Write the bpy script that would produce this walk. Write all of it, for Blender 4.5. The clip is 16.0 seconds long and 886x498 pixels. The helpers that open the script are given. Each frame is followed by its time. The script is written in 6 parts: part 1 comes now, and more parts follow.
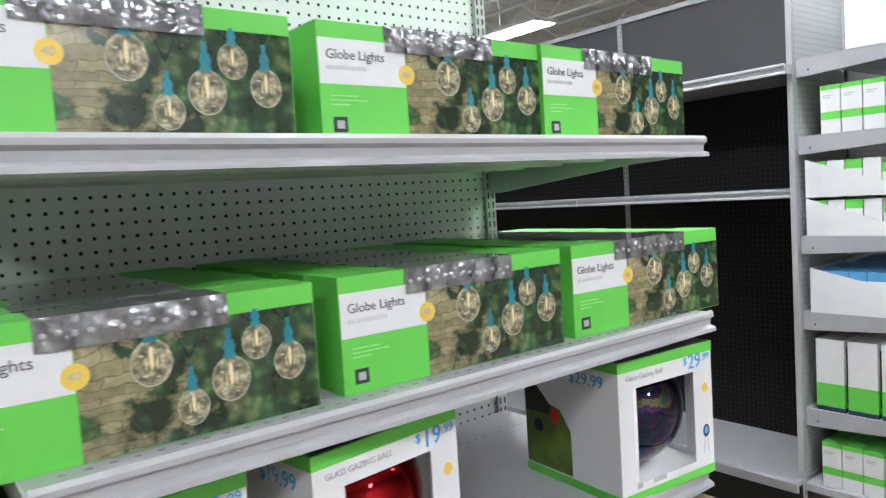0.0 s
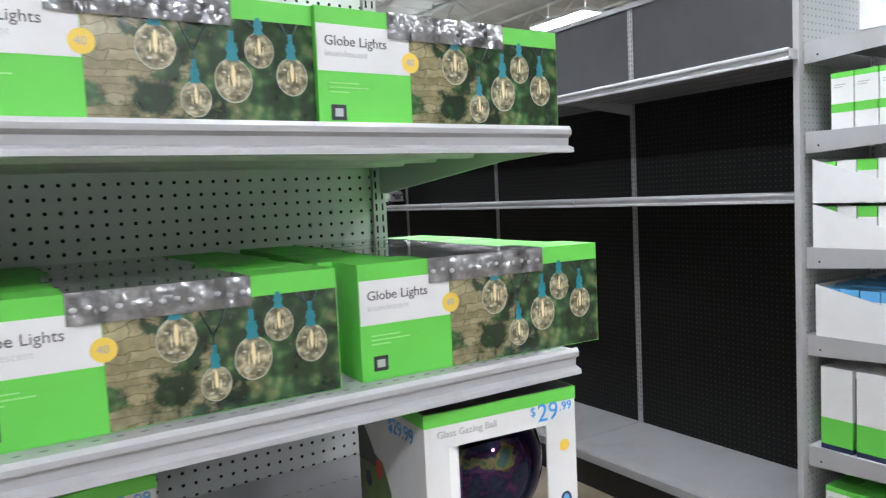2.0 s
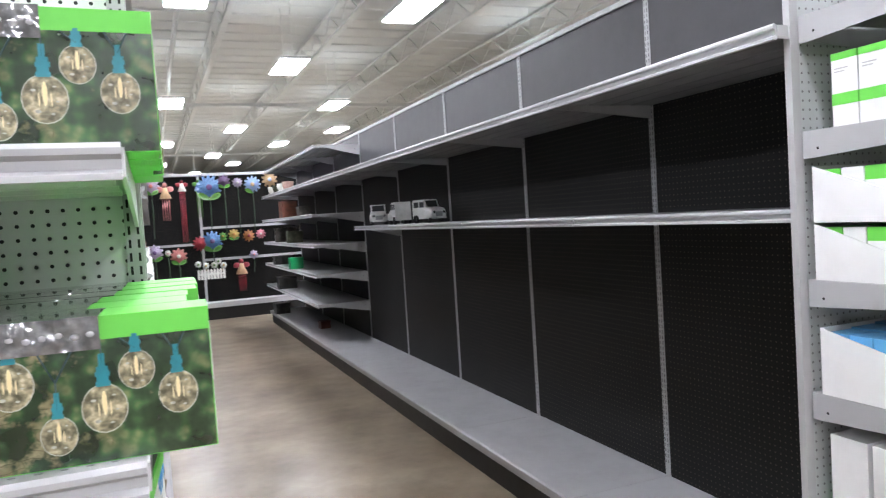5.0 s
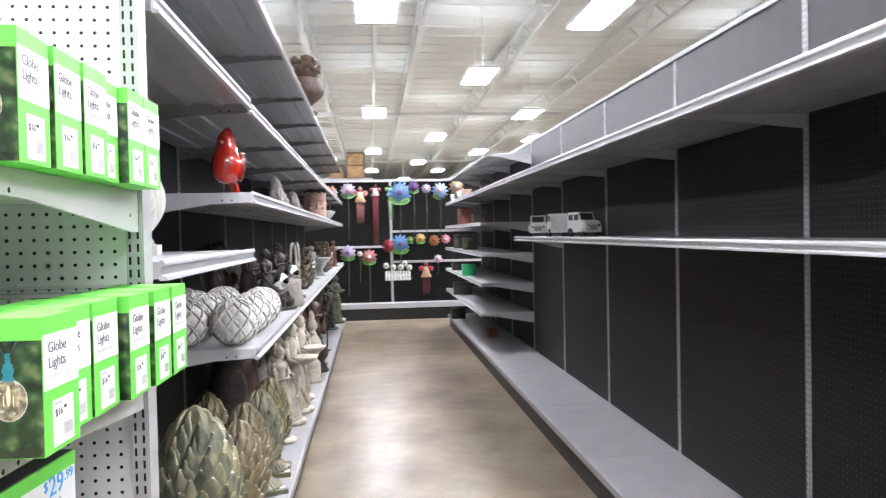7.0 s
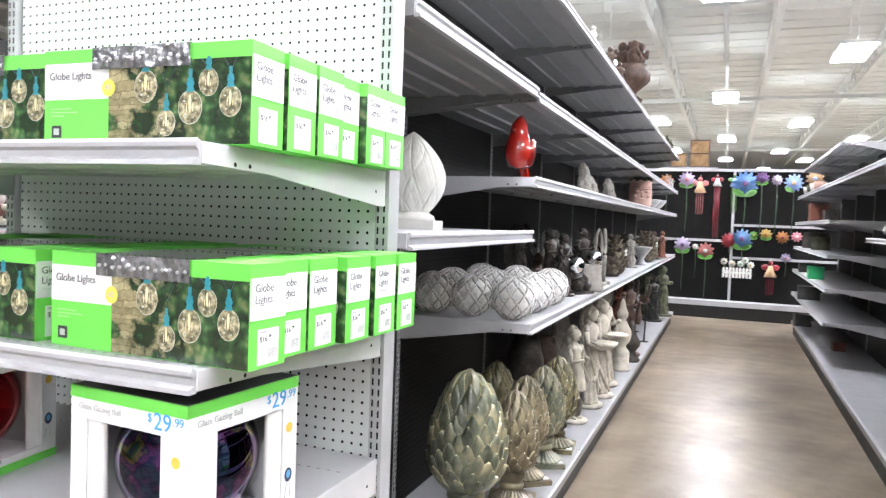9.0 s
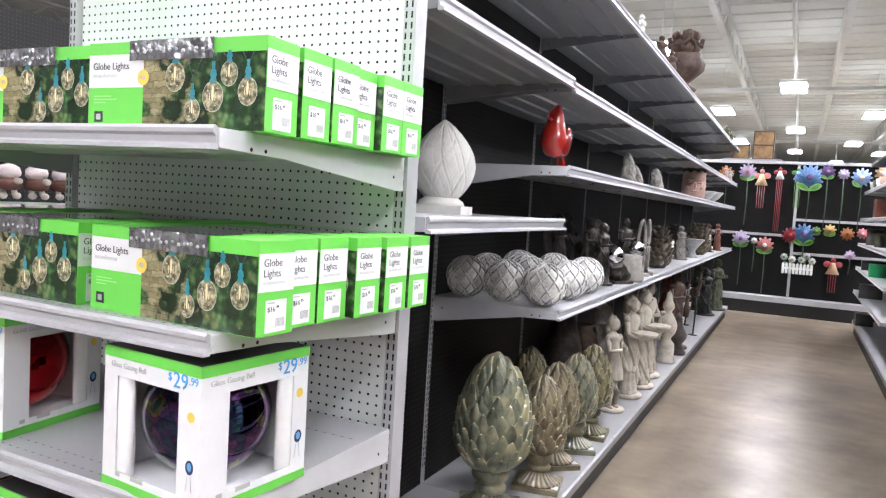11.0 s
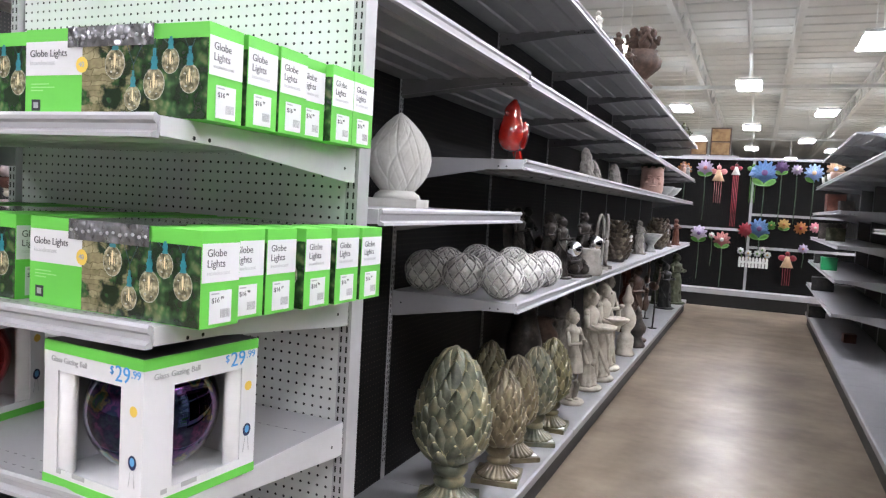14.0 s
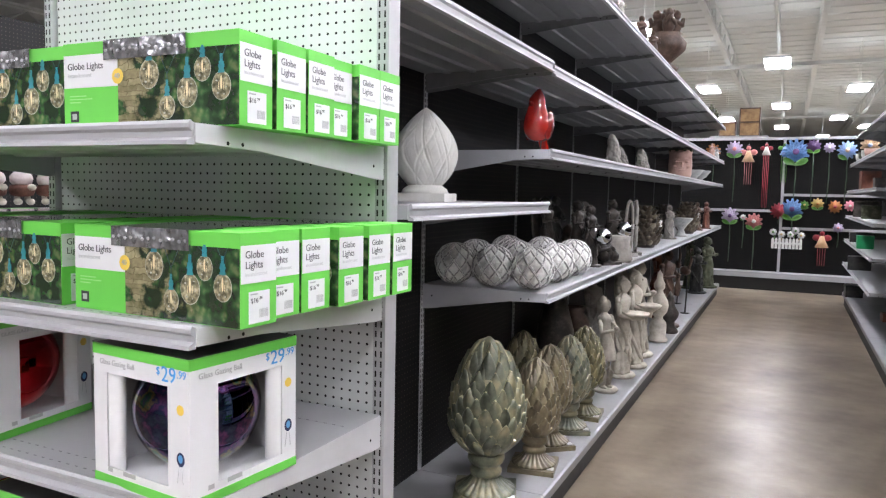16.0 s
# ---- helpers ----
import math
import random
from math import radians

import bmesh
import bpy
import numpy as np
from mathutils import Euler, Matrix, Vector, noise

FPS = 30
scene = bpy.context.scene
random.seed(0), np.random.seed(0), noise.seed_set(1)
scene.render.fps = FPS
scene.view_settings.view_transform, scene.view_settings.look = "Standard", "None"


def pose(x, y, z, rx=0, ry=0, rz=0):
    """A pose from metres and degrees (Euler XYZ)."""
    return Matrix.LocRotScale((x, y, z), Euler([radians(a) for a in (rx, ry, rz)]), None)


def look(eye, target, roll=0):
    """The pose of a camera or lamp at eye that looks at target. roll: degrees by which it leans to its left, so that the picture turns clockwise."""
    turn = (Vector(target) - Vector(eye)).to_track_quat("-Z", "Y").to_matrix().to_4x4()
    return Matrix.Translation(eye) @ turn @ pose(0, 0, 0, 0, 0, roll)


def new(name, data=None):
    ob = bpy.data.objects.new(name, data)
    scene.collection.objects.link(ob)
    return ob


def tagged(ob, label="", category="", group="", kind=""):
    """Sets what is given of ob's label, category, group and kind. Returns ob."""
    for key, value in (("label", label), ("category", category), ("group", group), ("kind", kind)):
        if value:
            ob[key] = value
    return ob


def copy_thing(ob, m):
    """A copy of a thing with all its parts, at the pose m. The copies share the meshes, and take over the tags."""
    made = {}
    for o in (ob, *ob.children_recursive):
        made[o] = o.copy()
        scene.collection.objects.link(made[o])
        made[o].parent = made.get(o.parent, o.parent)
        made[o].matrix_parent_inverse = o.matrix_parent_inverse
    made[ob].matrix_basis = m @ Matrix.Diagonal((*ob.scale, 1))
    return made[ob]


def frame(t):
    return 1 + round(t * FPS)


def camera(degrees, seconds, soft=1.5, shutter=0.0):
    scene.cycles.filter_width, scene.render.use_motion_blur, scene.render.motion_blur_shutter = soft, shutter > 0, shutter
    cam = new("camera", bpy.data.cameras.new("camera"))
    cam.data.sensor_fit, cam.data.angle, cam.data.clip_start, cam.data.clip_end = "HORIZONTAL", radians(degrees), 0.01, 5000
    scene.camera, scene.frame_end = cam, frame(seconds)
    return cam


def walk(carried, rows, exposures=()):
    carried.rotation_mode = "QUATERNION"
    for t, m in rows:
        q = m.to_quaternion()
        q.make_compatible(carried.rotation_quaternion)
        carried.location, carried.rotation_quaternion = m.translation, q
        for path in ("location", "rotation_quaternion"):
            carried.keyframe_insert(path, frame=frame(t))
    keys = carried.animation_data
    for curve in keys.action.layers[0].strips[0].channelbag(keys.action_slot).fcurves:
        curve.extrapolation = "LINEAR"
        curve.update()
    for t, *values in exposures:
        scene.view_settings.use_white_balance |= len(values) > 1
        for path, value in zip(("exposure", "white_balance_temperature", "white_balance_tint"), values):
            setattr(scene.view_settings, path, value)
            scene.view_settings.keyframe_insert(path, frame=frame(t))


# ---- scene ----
cam = camera(63.3, 16.0, soft=1.25, shutter=0.5)
PATH = [
    (0, (-1.308, -1.432, 1.479), (-0.075, 0.137, 1.338), -3.7),
    (0.5, (-1.197, -1.448, 1.472), (0.016, 0.136, 1.331), -3.7),
    (1, (-1.038, -1.460, 1.473), (0.106, 0.171, 1.306), -2.9),
    (1.5, (-0.896, -1.473, 1.476), (0.229, 0.172, 1.307), -2.9),
    (2, (-0.786, -1.473, 1.468), (0.291, 0.207, 1.324), -2.7),
    (2.5, (-0.645, -1.459, 1.460), (0.344, 0.275, 1.329), -2.5),
    (3, (-0.524, -1.445, 1.469), (0.436, 0.304, 1.335), -2.2),
    (3.5, (-0.371, -1.436, 1.470), (0.584, 0.317, 1.356), -2.7),
    (6, (0.243, -1.507, 1.465), (0.738, 0.429, 1.384), -4.1),
    (6.5, (0.357, -1.490, 1.464), (0.710, 0.478, 1.398), -3.8),
    (7, (0.458, -1.475, 1.469), (0.655, 0.515, 1.424), -1.2),
    (7.5, (0.536, -1.469, 1.466), (0.572, 0.530, 1.419), -0.4),
    (8, (0.625, -1.470, 1.462), (0.383, 0.514, 1.413), 0.1),
    (8.5, (0.686, -1.487, 1.463), (0.158, 0.442, 1.417), 1.2),
    (9, (0.742, -1.502, 1.461), (0.007, 0.356, 1.375), 2),
    (11.5, (0.891, -1.538, 1.465), (0.008, 0.251, 1.330), 3.4),
    (12, (0.909, -1.532, 1.460), (0.034, 0.262, 1.318), 3),
    (12.5, (0.924, -1.542, 1.471), (0.108, 0.279, 1.327), 3.2),
    (13, (0.918, -1.532, 1.462), (0.137, 0.305, 1.328), 3.1),
    (13.5, (0.912, -1.532, 1.463), (0.129, 0.304, 1.329), 3.5),
    (14, (0.901, -1.521, 1.451), (0.109, 0.310, 1.318), 3.2),
    (14.5, (0.893, -1.520, 1.454), (0.084, 0.302, 1.299), 2.8),
    (15, (0.895, -1.523, 1.454), (0.070, 0.292, 1.290), 2.1),
    (15.5, (0.899, -1.533, 1.453), (0.046, 0.269, 1.287), 1.3),
    (16, (0.903, -1.541, 1.457), (0.042, 0.257, 1.298), 1.1),
]
walk(cam, [(t, look(eye, target, roll)) for t, eye, target, roll in PATH],
     exposures=((0.0, -0.08, 6350, 7), (3.5, -0.12, 6350, 8), (6.0, 0.42, 6500, 12), (7.0, 0.6, 6500, 12), (9.0, 0.68, 6500, 11), (11.5, 0.2, 6500, 14), (12.5, 0.04, 6500, 14), (16.0, -0.02, 6500, 14)))

# ---- light ----
world = bpy.data.worlds.new("store_air")
scene.world = world
world.use_nodes = True
wbg = world.node_tree.nodes["Background"]
wbg.inputs[0].default_value = (0.9, 0.95, 1.0, 1)
wbg.inputs[1].default_value = 0.05
LAMP_Z = 4.0
LAMP_STRENGTH = 78.0

# ---- materials ----


def rgb(h):
    """Linear colour from a hex sRGB string."""
    v = [int(h[i:i + 2], 16) / 255 for i in (0, 2, 4)]
    return tuple(c / 12.92 if c <= 0.04045 else ((c + 0.055) / 1.055) ** 2.4 for c in v) + (1,)


class Mat:
    """Small builder of node materials on a Principled surface."""

    def __init__(self, name):
        self.m = bpy.data.materials.new(name)
        self.m.use_nodes = True
        self.t = self.m.node_tree
        self.b = self.t.nodes["Principled BSDF"]

    def node(self, kind, **kw):
        n = self.t.nodes.new(kind)
        for k, v in kw.items():
            if k in n.inputs:
                n.inputs[k].default_value = v
        return n

    def link(self, a, b):
        self.t.links.new(a, b)

    def coords(self):
        return self.node("ShaderNodeTexCoord").outputs["Object"]

    def noise(self, scale, detail=4.0, rough=0.55, vec=None):
        n = self.node("ShaderNodeTexNoise", Scale=scale, Detail=detail, Roughness=rough)
        self.link(vec if vec is not None else self.coords(), n.inputs["Vector"])
        return n.outputs["Fac"]

    def ramp(self, fac, stops):
        r = self.node("ShaderNodeValToRGB")
        e = r.color_ramp.elements
        while len(e) < len(stops):
            e.new(0.5)
        for el, (p, c) in zip(e, stops):
            el.position, el.color = p, c
        self.link(fac, r.inputs["Fac"])
        return r.outputs["Color"]

    def bump(self, height, strength=0.3, distance=0.01):
        n = self.node("ShaderNodeBump", Strength=strength, Distance=distance)
        self.link(height, n.inputs["Height"])
        self.link(n.outputs["Normal"], self.b.inputs["Normal"])

    def set(self, rough=None, metal=None, spec=None, coat=None):
        for key, v in (("Roughness", rough), ("Metallic", metal), ("Specular IOR Level", spec), ("Coat Weight", coat)):
            if v is not None:
                self.b.inputs[key].default_value = v
        return self


def painted(name, col, rough=0.45, vary=0.08, scale=6.0, metal=0.0, bump=0.05, bump_scale=60.0, coat=None):
    """A painted or moulded surface with broad stains and a fine grain."""
    m = Mat(name).set(rough=rough, metal=metal, coat=coat)
    dark = tuple(c * (1 - vary * 2.2) for c in col[:3]) + (1,)
    light = tuple(min(1, c * (1 + vary)) for c in col[:3]) + (1,)
    m.link(m.ramp(m.noise(scale, 6.0, 0.65), [(0.25, dark), (0.5, col), (0.8, light)]), m.b.inputs["Base Color"])
    if bump:
        m.bump(m.noise(bump_scale, 3.0), bump, 0.004)
    rr = m.node("ShaderNodeMapRange")
    rr.inputs[3].default_value, rr.inputs[4].default_value = max(0.03, rough - 0.04), min(1, rough + 0.06)
    m.link(m.noise(scale * 3.1, 4.0), rr.inputs[0])
    m.link(rr.outputs[0], m.b.inputs["Roughness"])
    return m.m


def pegboard(name, col, hole, u, rough=0.5, radius=0.0036, spec=0.4):
    """Panel with holes on a one-inch grid; u: the axis along the panel ('X' or 'Y')."""
    m = Mat(name).set(rough=rough, spec=spec)
    sep = m.node("ShaderNodeSeparateXYZ")
    m.link(m.coords(), sep.inputs[0])
    d = []
    for ax in (u, "Z"):
        k = m.node("ShaderNodeMath")
        k.operation = "PINGPONG"
        k.inputs[1].default_value = 0.0127
        m.link(sep.outputs[ax], k.inputs[0])
        s = m.node("ShaderNodeMath")
        s.operation = "POWER"
        s.inputs[1].default_value = 2.0
        m.link(k.outputs[0], s.inputs[0])
        d.append(s.outputs[0])
    add = m.node("ShaderNodeMath")
    m.link(d[0], add.inputs[0])
    m.link(d[1], add.inputs[1])
    lt = m.node("ShaderNodeMath")
    lt.operation = "LESS_THAN"
    lt.inputs[1].default_value = radius ** 2
    m.link(add.outputs[0], lt.inputs[0])
    dark = tuple(c * 0.86 for c in col[:3]) + (1,)
    base = m.ramp(m.noise(3.0, 6.0, 0.65), [(0.3, dark), (0.6, col)])
    mix = m.node("ShaderNodeMix")
    mix.data_type = "RGBA"
    m.link(lt.outputs[0], mix.inputs[0])
    m.link(base, mix.inputs[6])
    mix.inputs[7].default_value = hole
    m.link(mix.outputs[2], m.b.inputs["Base Color"])
    inv = m.node("ShaderNodeMath")
    inv.operation = "SUBTRACT"
    inv.inputs[0].default_value = 1.0
    m.link(lt.outputs[0], inv.inputs[1])
    m.bump(inv.outputs[0], 0.6, 0.003)
    return m.m


def glow(name, col, strength):
    m = Mat(name)
    m.b.inputs["Base Color"].default_value = (0.9, 0.9, 0.9, 1)
    m.b.inputs["Emission Color"].default_value = col
    m.b.inputs["Emission Strength"].default_value = strength
    return m.m


M_WHITE = painted("shelf_white_enamel", (0.4, 0.4, 0.413, 1), 0.38, 0.05, 4.0, bump=0.03)
# white enamel made paler than M_WHITE to bounce more light between the end shelves
M_ENDBOUNCE = painted("end_unit_bounce_enamel", (0.6, 0.6, 0.61, 1), 0.4, 0.05, 4.0, bump=0.03)
# deck enamel a step below M_WHITE, with the shadow on the decks mixed in
M_DECKSHADE = painted("base_deck_enamel_with_shade", (0.33, 0.33, 0.34, 1), 0.4, 0.07, 4.0, bump=0.03)
M_LIP = painted("shelf_lip_enamel", (0.42, 0.42, 0.432, 1), 0.36, 0.03, 3.0, bump=0.02)
M_UPRIGHT = painted("upright_grey_enamel", (0.43, 0.43, 0.44, 1), 0.4, 0.06, 5.0, bump=0.03)
# galvanised grey, darkened in the colour for the shade under the shelves
M_UNDERSHADE = painted("galvanised_underside_with_shade", (0.19, 0.19, 0.187, 1), 0.3, 0.06, 7.0, bump=0.04)
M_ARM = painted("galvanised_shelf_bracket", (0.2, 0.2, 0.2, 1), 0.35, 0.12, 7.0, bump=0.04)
# grey underside, likewise kept darker than the shelf to hold its shade
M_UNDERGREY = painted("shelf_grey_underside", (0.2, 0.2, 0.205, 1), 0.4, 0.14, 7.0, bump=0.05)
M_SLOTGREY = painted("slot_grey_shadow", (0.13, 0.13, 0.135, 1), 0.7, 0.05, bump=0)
M_PERF = painted("perforation_shade", (0.24, 0.24, 0.245, 1), 0.7, 0.05, bump=0)
# grey pegboard of the right end unit, its shading included in the grey
M_PEGSHADED = pegboard("grey_shaded_pegboard", (0.5, 0.525, 0.52, 1), (0.2, 0.2, 0.2, 1), "X")
# white board; the slight green is bounce from the cartons, put into the colour
M_PEG = pegboard("white_pegboard_green_bounce", (0.69, 0.71, 0.695, 1), (0.01, 0.012, 0.012, 1), "X")
M_BLACKPEG = pegboard("black_pegboard", (0.0065, 0.0063, 0.0062, 1), (0.085, 0.07, 0.057, 1), "Y", 0.55, 0.003, 0.3)
M_BLACKPEGX = pegboard("black_pegboard_cross", (0.007, 0.007, 0.007, 1), (0.05, 0.04, 0.03, 1), "X", 0.7, 0.003, 0.12)
# black back panel greyed to hold the light falling on it from above
M_PANEL_LIT = painted("black_panel_lit_from_above", (0.055, 0.055, 0.06, 1), 0.5, 0.1, 4.0)
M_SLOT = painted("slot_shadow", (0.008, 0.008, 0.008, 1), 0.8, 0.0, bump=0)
M_KICK = painted("black_kickplate", (0.008, 0.008, 0.008, 1), 0.5, 0.1)
M_WALL = painted("warehouse_wall_paint", (0.6, 0.6, 0.58, 1), 0.7, 0.06, 1.2)


def concrete():
    m = Mat("polished_concrete").set(rough=0.16)
    big = m.noise(1.3, 6.0, 0.58)
    fine = m.noise(5.0, 5.0, 0.55)
    c1 = m.ramp(big, [(0.34, (0.13, 0.098, 0.066, 1)), (0.46, (0.215, 0.17, 0.122, 1)), (0.56, (0.275, 0.224, 0.166, 1)), (0.68, (0.36, 0.303, 0.233, 1))])
    c2 = m.ramp(fine, [(0.33, (0.74, 0.73, 0.7, 1)), (0.5, (0.95, 0.95, 0.94, 1)), (0.68, (1.1, 1.09, 1.07, 1))])
    mix = m.node("ShaderNodeMix")
    mix.data_type, mix.blend_type = "RGBA", "MULTIPLY"
    mix.inputs[0].default_value = 0.75
    m.link(c1, mix.inputs[6])
    m.link(c2, mix.inputs[7])
    m.link(mix.outputs[2], m.b.inputs["Base Color"])
    rr = m.node("ShaderNodeMapRange")
    rr.inputs[3].default_value, rr.inputs[4].default_value = 0.24, 0.4
    m.link(m.noise(2.2, 6.0, 0.6), rr.inputs[0])
    m.link(rr.outputs[0], m.b.inputs["Roughness"])
    m.bump(m.noise(30.0, 4.0), 0.04, 0.003)
    return m.m


M_FLOOR = concrete()
M_CEIL = painted("ceiling_deck_white", (0.77, 0.81, 0.82, 1), 0.6, 0.04, 0.6)
M_STEEL = painted("ceiling_steel_white", (0.79, 0.83, 0.84, 1), 0.5, 0.05, 3.0)
# faint upward glow added to brighten the roof deck, no part of the fixture
M_CEILFILL = glow("added_ceiling_fill", (0.95, 0.99, 1.0, 1), LAMP_STRENGTH * 0.05)
M_LAMP = glow("lamp_diffuser", (0.97, 0.985, 1.06, 1), LAMP_STRENGTH)

# ---- mesh helpers ----


def box(bm, x0, x1, y0, y1, z0, z1, mat=0):
    v = [bm.verts.new((x, y, z)) for z in (z0, z1) for y in (y0, y1) for x in (x0, x1)]
    for q in ((0, 2, 3, 1), (4, 5, 7, 6), (0, 1, 5, 4), (2, 6, 7, 3), (0, 4, 6, 2), (1, 3, 7, 5)):
        bm.faces.new([v[i] for i in q]).material_index = mat
    return v


def prism(bm, pts, axis, a, b, mat=0):
    """Closed outline pts (two coordinates) pushed along an axis from a to b."""
    def at(p, q, s):
        return {"X": (s, p, q), "Y": (p, s, q), "Z": (p, q, s)}[axis]
    lo = [bm.verts.new(at(p, q, a)) for p, q in pts]
    hi = [bm.verts.new(at(p, q, b)) for p, q in pts]
    n = len(pts)
    for i in range(n):
        bm.faces.new((lo[i], lo[(i + 1) % n], hi[(i + 1) % n], hi[i])).material_index = mat
    bm.faces.new(lo[::-1]).material_index = mat
    bm.faces.new(hi).material_index = mat


def lathe(bm, prof, seg=24, mat=0, cx=0.0, cy=0.0, squash=1.0):
    """Turns a profile of (radius, z) about the upright axis."""
    rings = []
    for r, z in prof:
        if r < 1e-5:
            rings.append([bm.verts.new((cx, cy, z))])
        else:
            rings.append([bm.verts.new((cx + r * math.cos(2 * math.pi * i / seg), cy + squash * r * math.sin(2 * math.pi * i / seg), z)) for i in range(seg)])
    for a, b in zip(rings, rings[1:]):
        for i in range(seg):
            j = (i + 1) % seg
            if len(a) == 1 and len(b) == 1:
                continue
            if len(a) == 1:
                f = bm.faces.new((a[0], b[j], b[i]))
            elif len(b) == 1:
                f = bm.faces.new((a[i], a[j], b[0]))
            else:
                f = bm.faces.new((a[i], a[j], b[j], b[i]))
            f.material_index, f.smooth = mat, True
    for ring, flip in ((rings[0], True), (rings[-1], False)):
        if len(ring) > 1:
            bm.faces.new(ring[::-1] if flip else ring).material_index = mat


def blob(bm, c, r, mat=0, seg=12, rot=None, bumpy=0.0, seed=0):
    """An ellipsoid with radii r, optionally turned and made uneven."""
    m = Matrix.Translation(c) @ (rot.to_4x4() if rot is not None else Matrix.Identity(4)) @ Matrix.Diagonal((*r, 1))
    out = bmesh.ops.create_uvsphere(bm, u_segments=seg, v_segments=max(6, seg * 2 // 3), radius=1.0)
    for v in out["verts"]:
        if bumpy:
            v.co *= 1 + bumpy * noise.noise(v.co * 2.3 + Vector((seed, seed * 1.7, 0)))
        v.co = m @ v.co
        for f in v.link_faces:
            f.smooth, f.material_index = True, mat


def tube(bm, pts, r, mat=0, seg=8, r1=None):
    """A round bar through points, tapering from r to r1."""
    pts = [Vector(p) for p in pts]
    r1 = r if r1 is None else r1
    rings = []
    for i, p in enumerate(pts):
        d = (pts[min(i + 1, len(pts) - 1)] - pts[max(i - 1, 0)]).normalized()
        q = d.to_track_quat("Z", "Y")
        rr = r + (r1 - r) * i / max(1, len(pts) - 1)
        rings.append([bm.verts.new(p + q @ Vector((rr * math.cos(2 * math.pi * k / seg), rr * math.sin(2 * math.pi * k / seg), 0))) for k in range(seg)])
    for a, b in zip(rings, rings[1:]):
        for k in range(seg):
            f = bm.faces.new((a[k], a[(k + 1) % seg], b[(k + 1) % seg], b[k]))
            f.smooth, f.material_index = True, mat
    bm.faces.new(rings[0][::-1]).material_index = mat
    bm.faces.new(rings[-1]).material_index = mat


def disc(bm, c, ru, rv, u, v, mat=0, seg=20):
    c, u, v = Vector(c), Vector(u), Vector(v)
    ring = [bm.verts.new(c + u * ru * math.cos(2 * math.pi * i / seg) + v * rv * math.sin(2 * math.pi * i / seg)) for i in range(seg)]
    bm.faces.new(ring).material_index = mat


def mesh_of(name, bm, mats, bevel=0.0):
    if bevel:
        bmesh.ops.bevel(bm, geom=[e for e in bm.edges if e.calc_face_angle(0) > 0.6], offset=bevel, segments=2, affect="EDGES", clamp_overlap=True)
    bmesh.ops.recalc_face_normals(bm, faces=bm.faces[:])
    me = bpy.data.meshes.new(name)
    bm.to_mesh(me)
    bm.free()
    for m in mats if isinstance(mats, (list, tuple)) else [mats]:
        me.materials.append(m)
    return me


def part(name, bm, material, parent, label="", bevel=0.0):
    """Links a bmesh (or a ready mesh) as one mesh object under a thing or a part."""
    ob = new(name, bm if isinstance(bm, bpy.types.Mesh) else mesh_of(name, bm, material, bevel))
    ob.parent = parent
    if label:
        ob["label"] = label
    return ob


def empty(name, m=None, **tags):
    ob = new(name)
    ob.empty_display_size = 0.1
    if m is not None:
        ob.matrix_basis = m
    return tagged(ob, **tags)


def single(name, bm, material, bevel=0.0, m=None, **tags):
    ob = new(name, mesh_of(name, bm, material, bevel))
    if m is not None:
        ob.matrix_basis = m
    return tagged(ob, **tags)


# ---- the building ----
FAR_Y, BACK_Y, LEFT_X, RIGHT_X, CEIL_Z = 46.0, -9.0, -16.0, 22.0, 5.1
bm = bmesh.new()
box(bm, LEFT_X, RIGHT_X, BACK_Y, FAR_Y, -0.2, 0.0)
single("floor", bm, M_FLOOR, kind="structure", label="polished tan concrete store floor", category="floor")
for nm, e in (("wall_north", (LEFT_X, RIGHT_X, FAR_Y, FAR_Y + 0.2)), ("wall_south", (LEFT_X, RIGHT_X, BACK_Y - 0.2, BACK_Y)),
              ("wall_west", (LEFT_X - 0.2, LEFT_X, BACK_Y, FAR_Y)), ("wall_east", (RIGHT_X, RIGHT_X + 0.2, BACK_Y, FAR_Y))):
    bm = bmesh.new()
    box(bm, *e, 0, CEIL_Z)
    single(nm, bm, M_WALL, kind="structure", label="plain painted warehouse wall", category="wall")
# corrugated roof deck, girders and open joists
bm = bmesh.new()
box(bm, LEFT_X, RIGHT_X, BACK_Y, FAR_Y, CEIL_Z, CEIL_Z + 0.2)
y = BACK_Y
while y < FAR_Y:
    prism(bm, [(y, CEIL_Z), (y + 0.02, CEIL_Z - 0.025), (y + 0.07, CEIL_Z - 0.025), (y + 0.09, CEIL_Z)], "X", LEFT_X, RIGHT_X)
    y += 0.61
single("ceiling", bm, M_CEIL, kind="structure", label="white corrugated steel roof deck", category="ceiling")


def joist(name, x, label):
    """An open-web joist along the aisle."""
    g = empty(name, pose(x, 0, 0), kind="structure", label=label, category="joist")
    bm = bmesh.new()
    box(bm, -0.05, 0.05, BACK_Y, FAR_Y, CEIL_Z - 0.1, CEIL_Z - 0.05)
    box(bm, -0.05, 0.05, BACK_Y, FAR_Y, CEIL_Z - 0.5, CEIL_Z - 0.46)
    part("chord", bm, M_STEEL, g)
    bm = bmesh.new()
    y, up = BACK_Y, True
    while y < FAR_Y - 0.7:
        a, b = (CEIL_Z - 0.48, CEIL_Z - 0.08) if up else (CEIL_Z - 0.08, CEIL_Z - 0.48)
        tube(bm, [(0, y, a), (0, y + 0.6, b)], 0.014, seg=5)
        y += 0.6
        up = not up
    part("web", bm, M_STEEL, g)


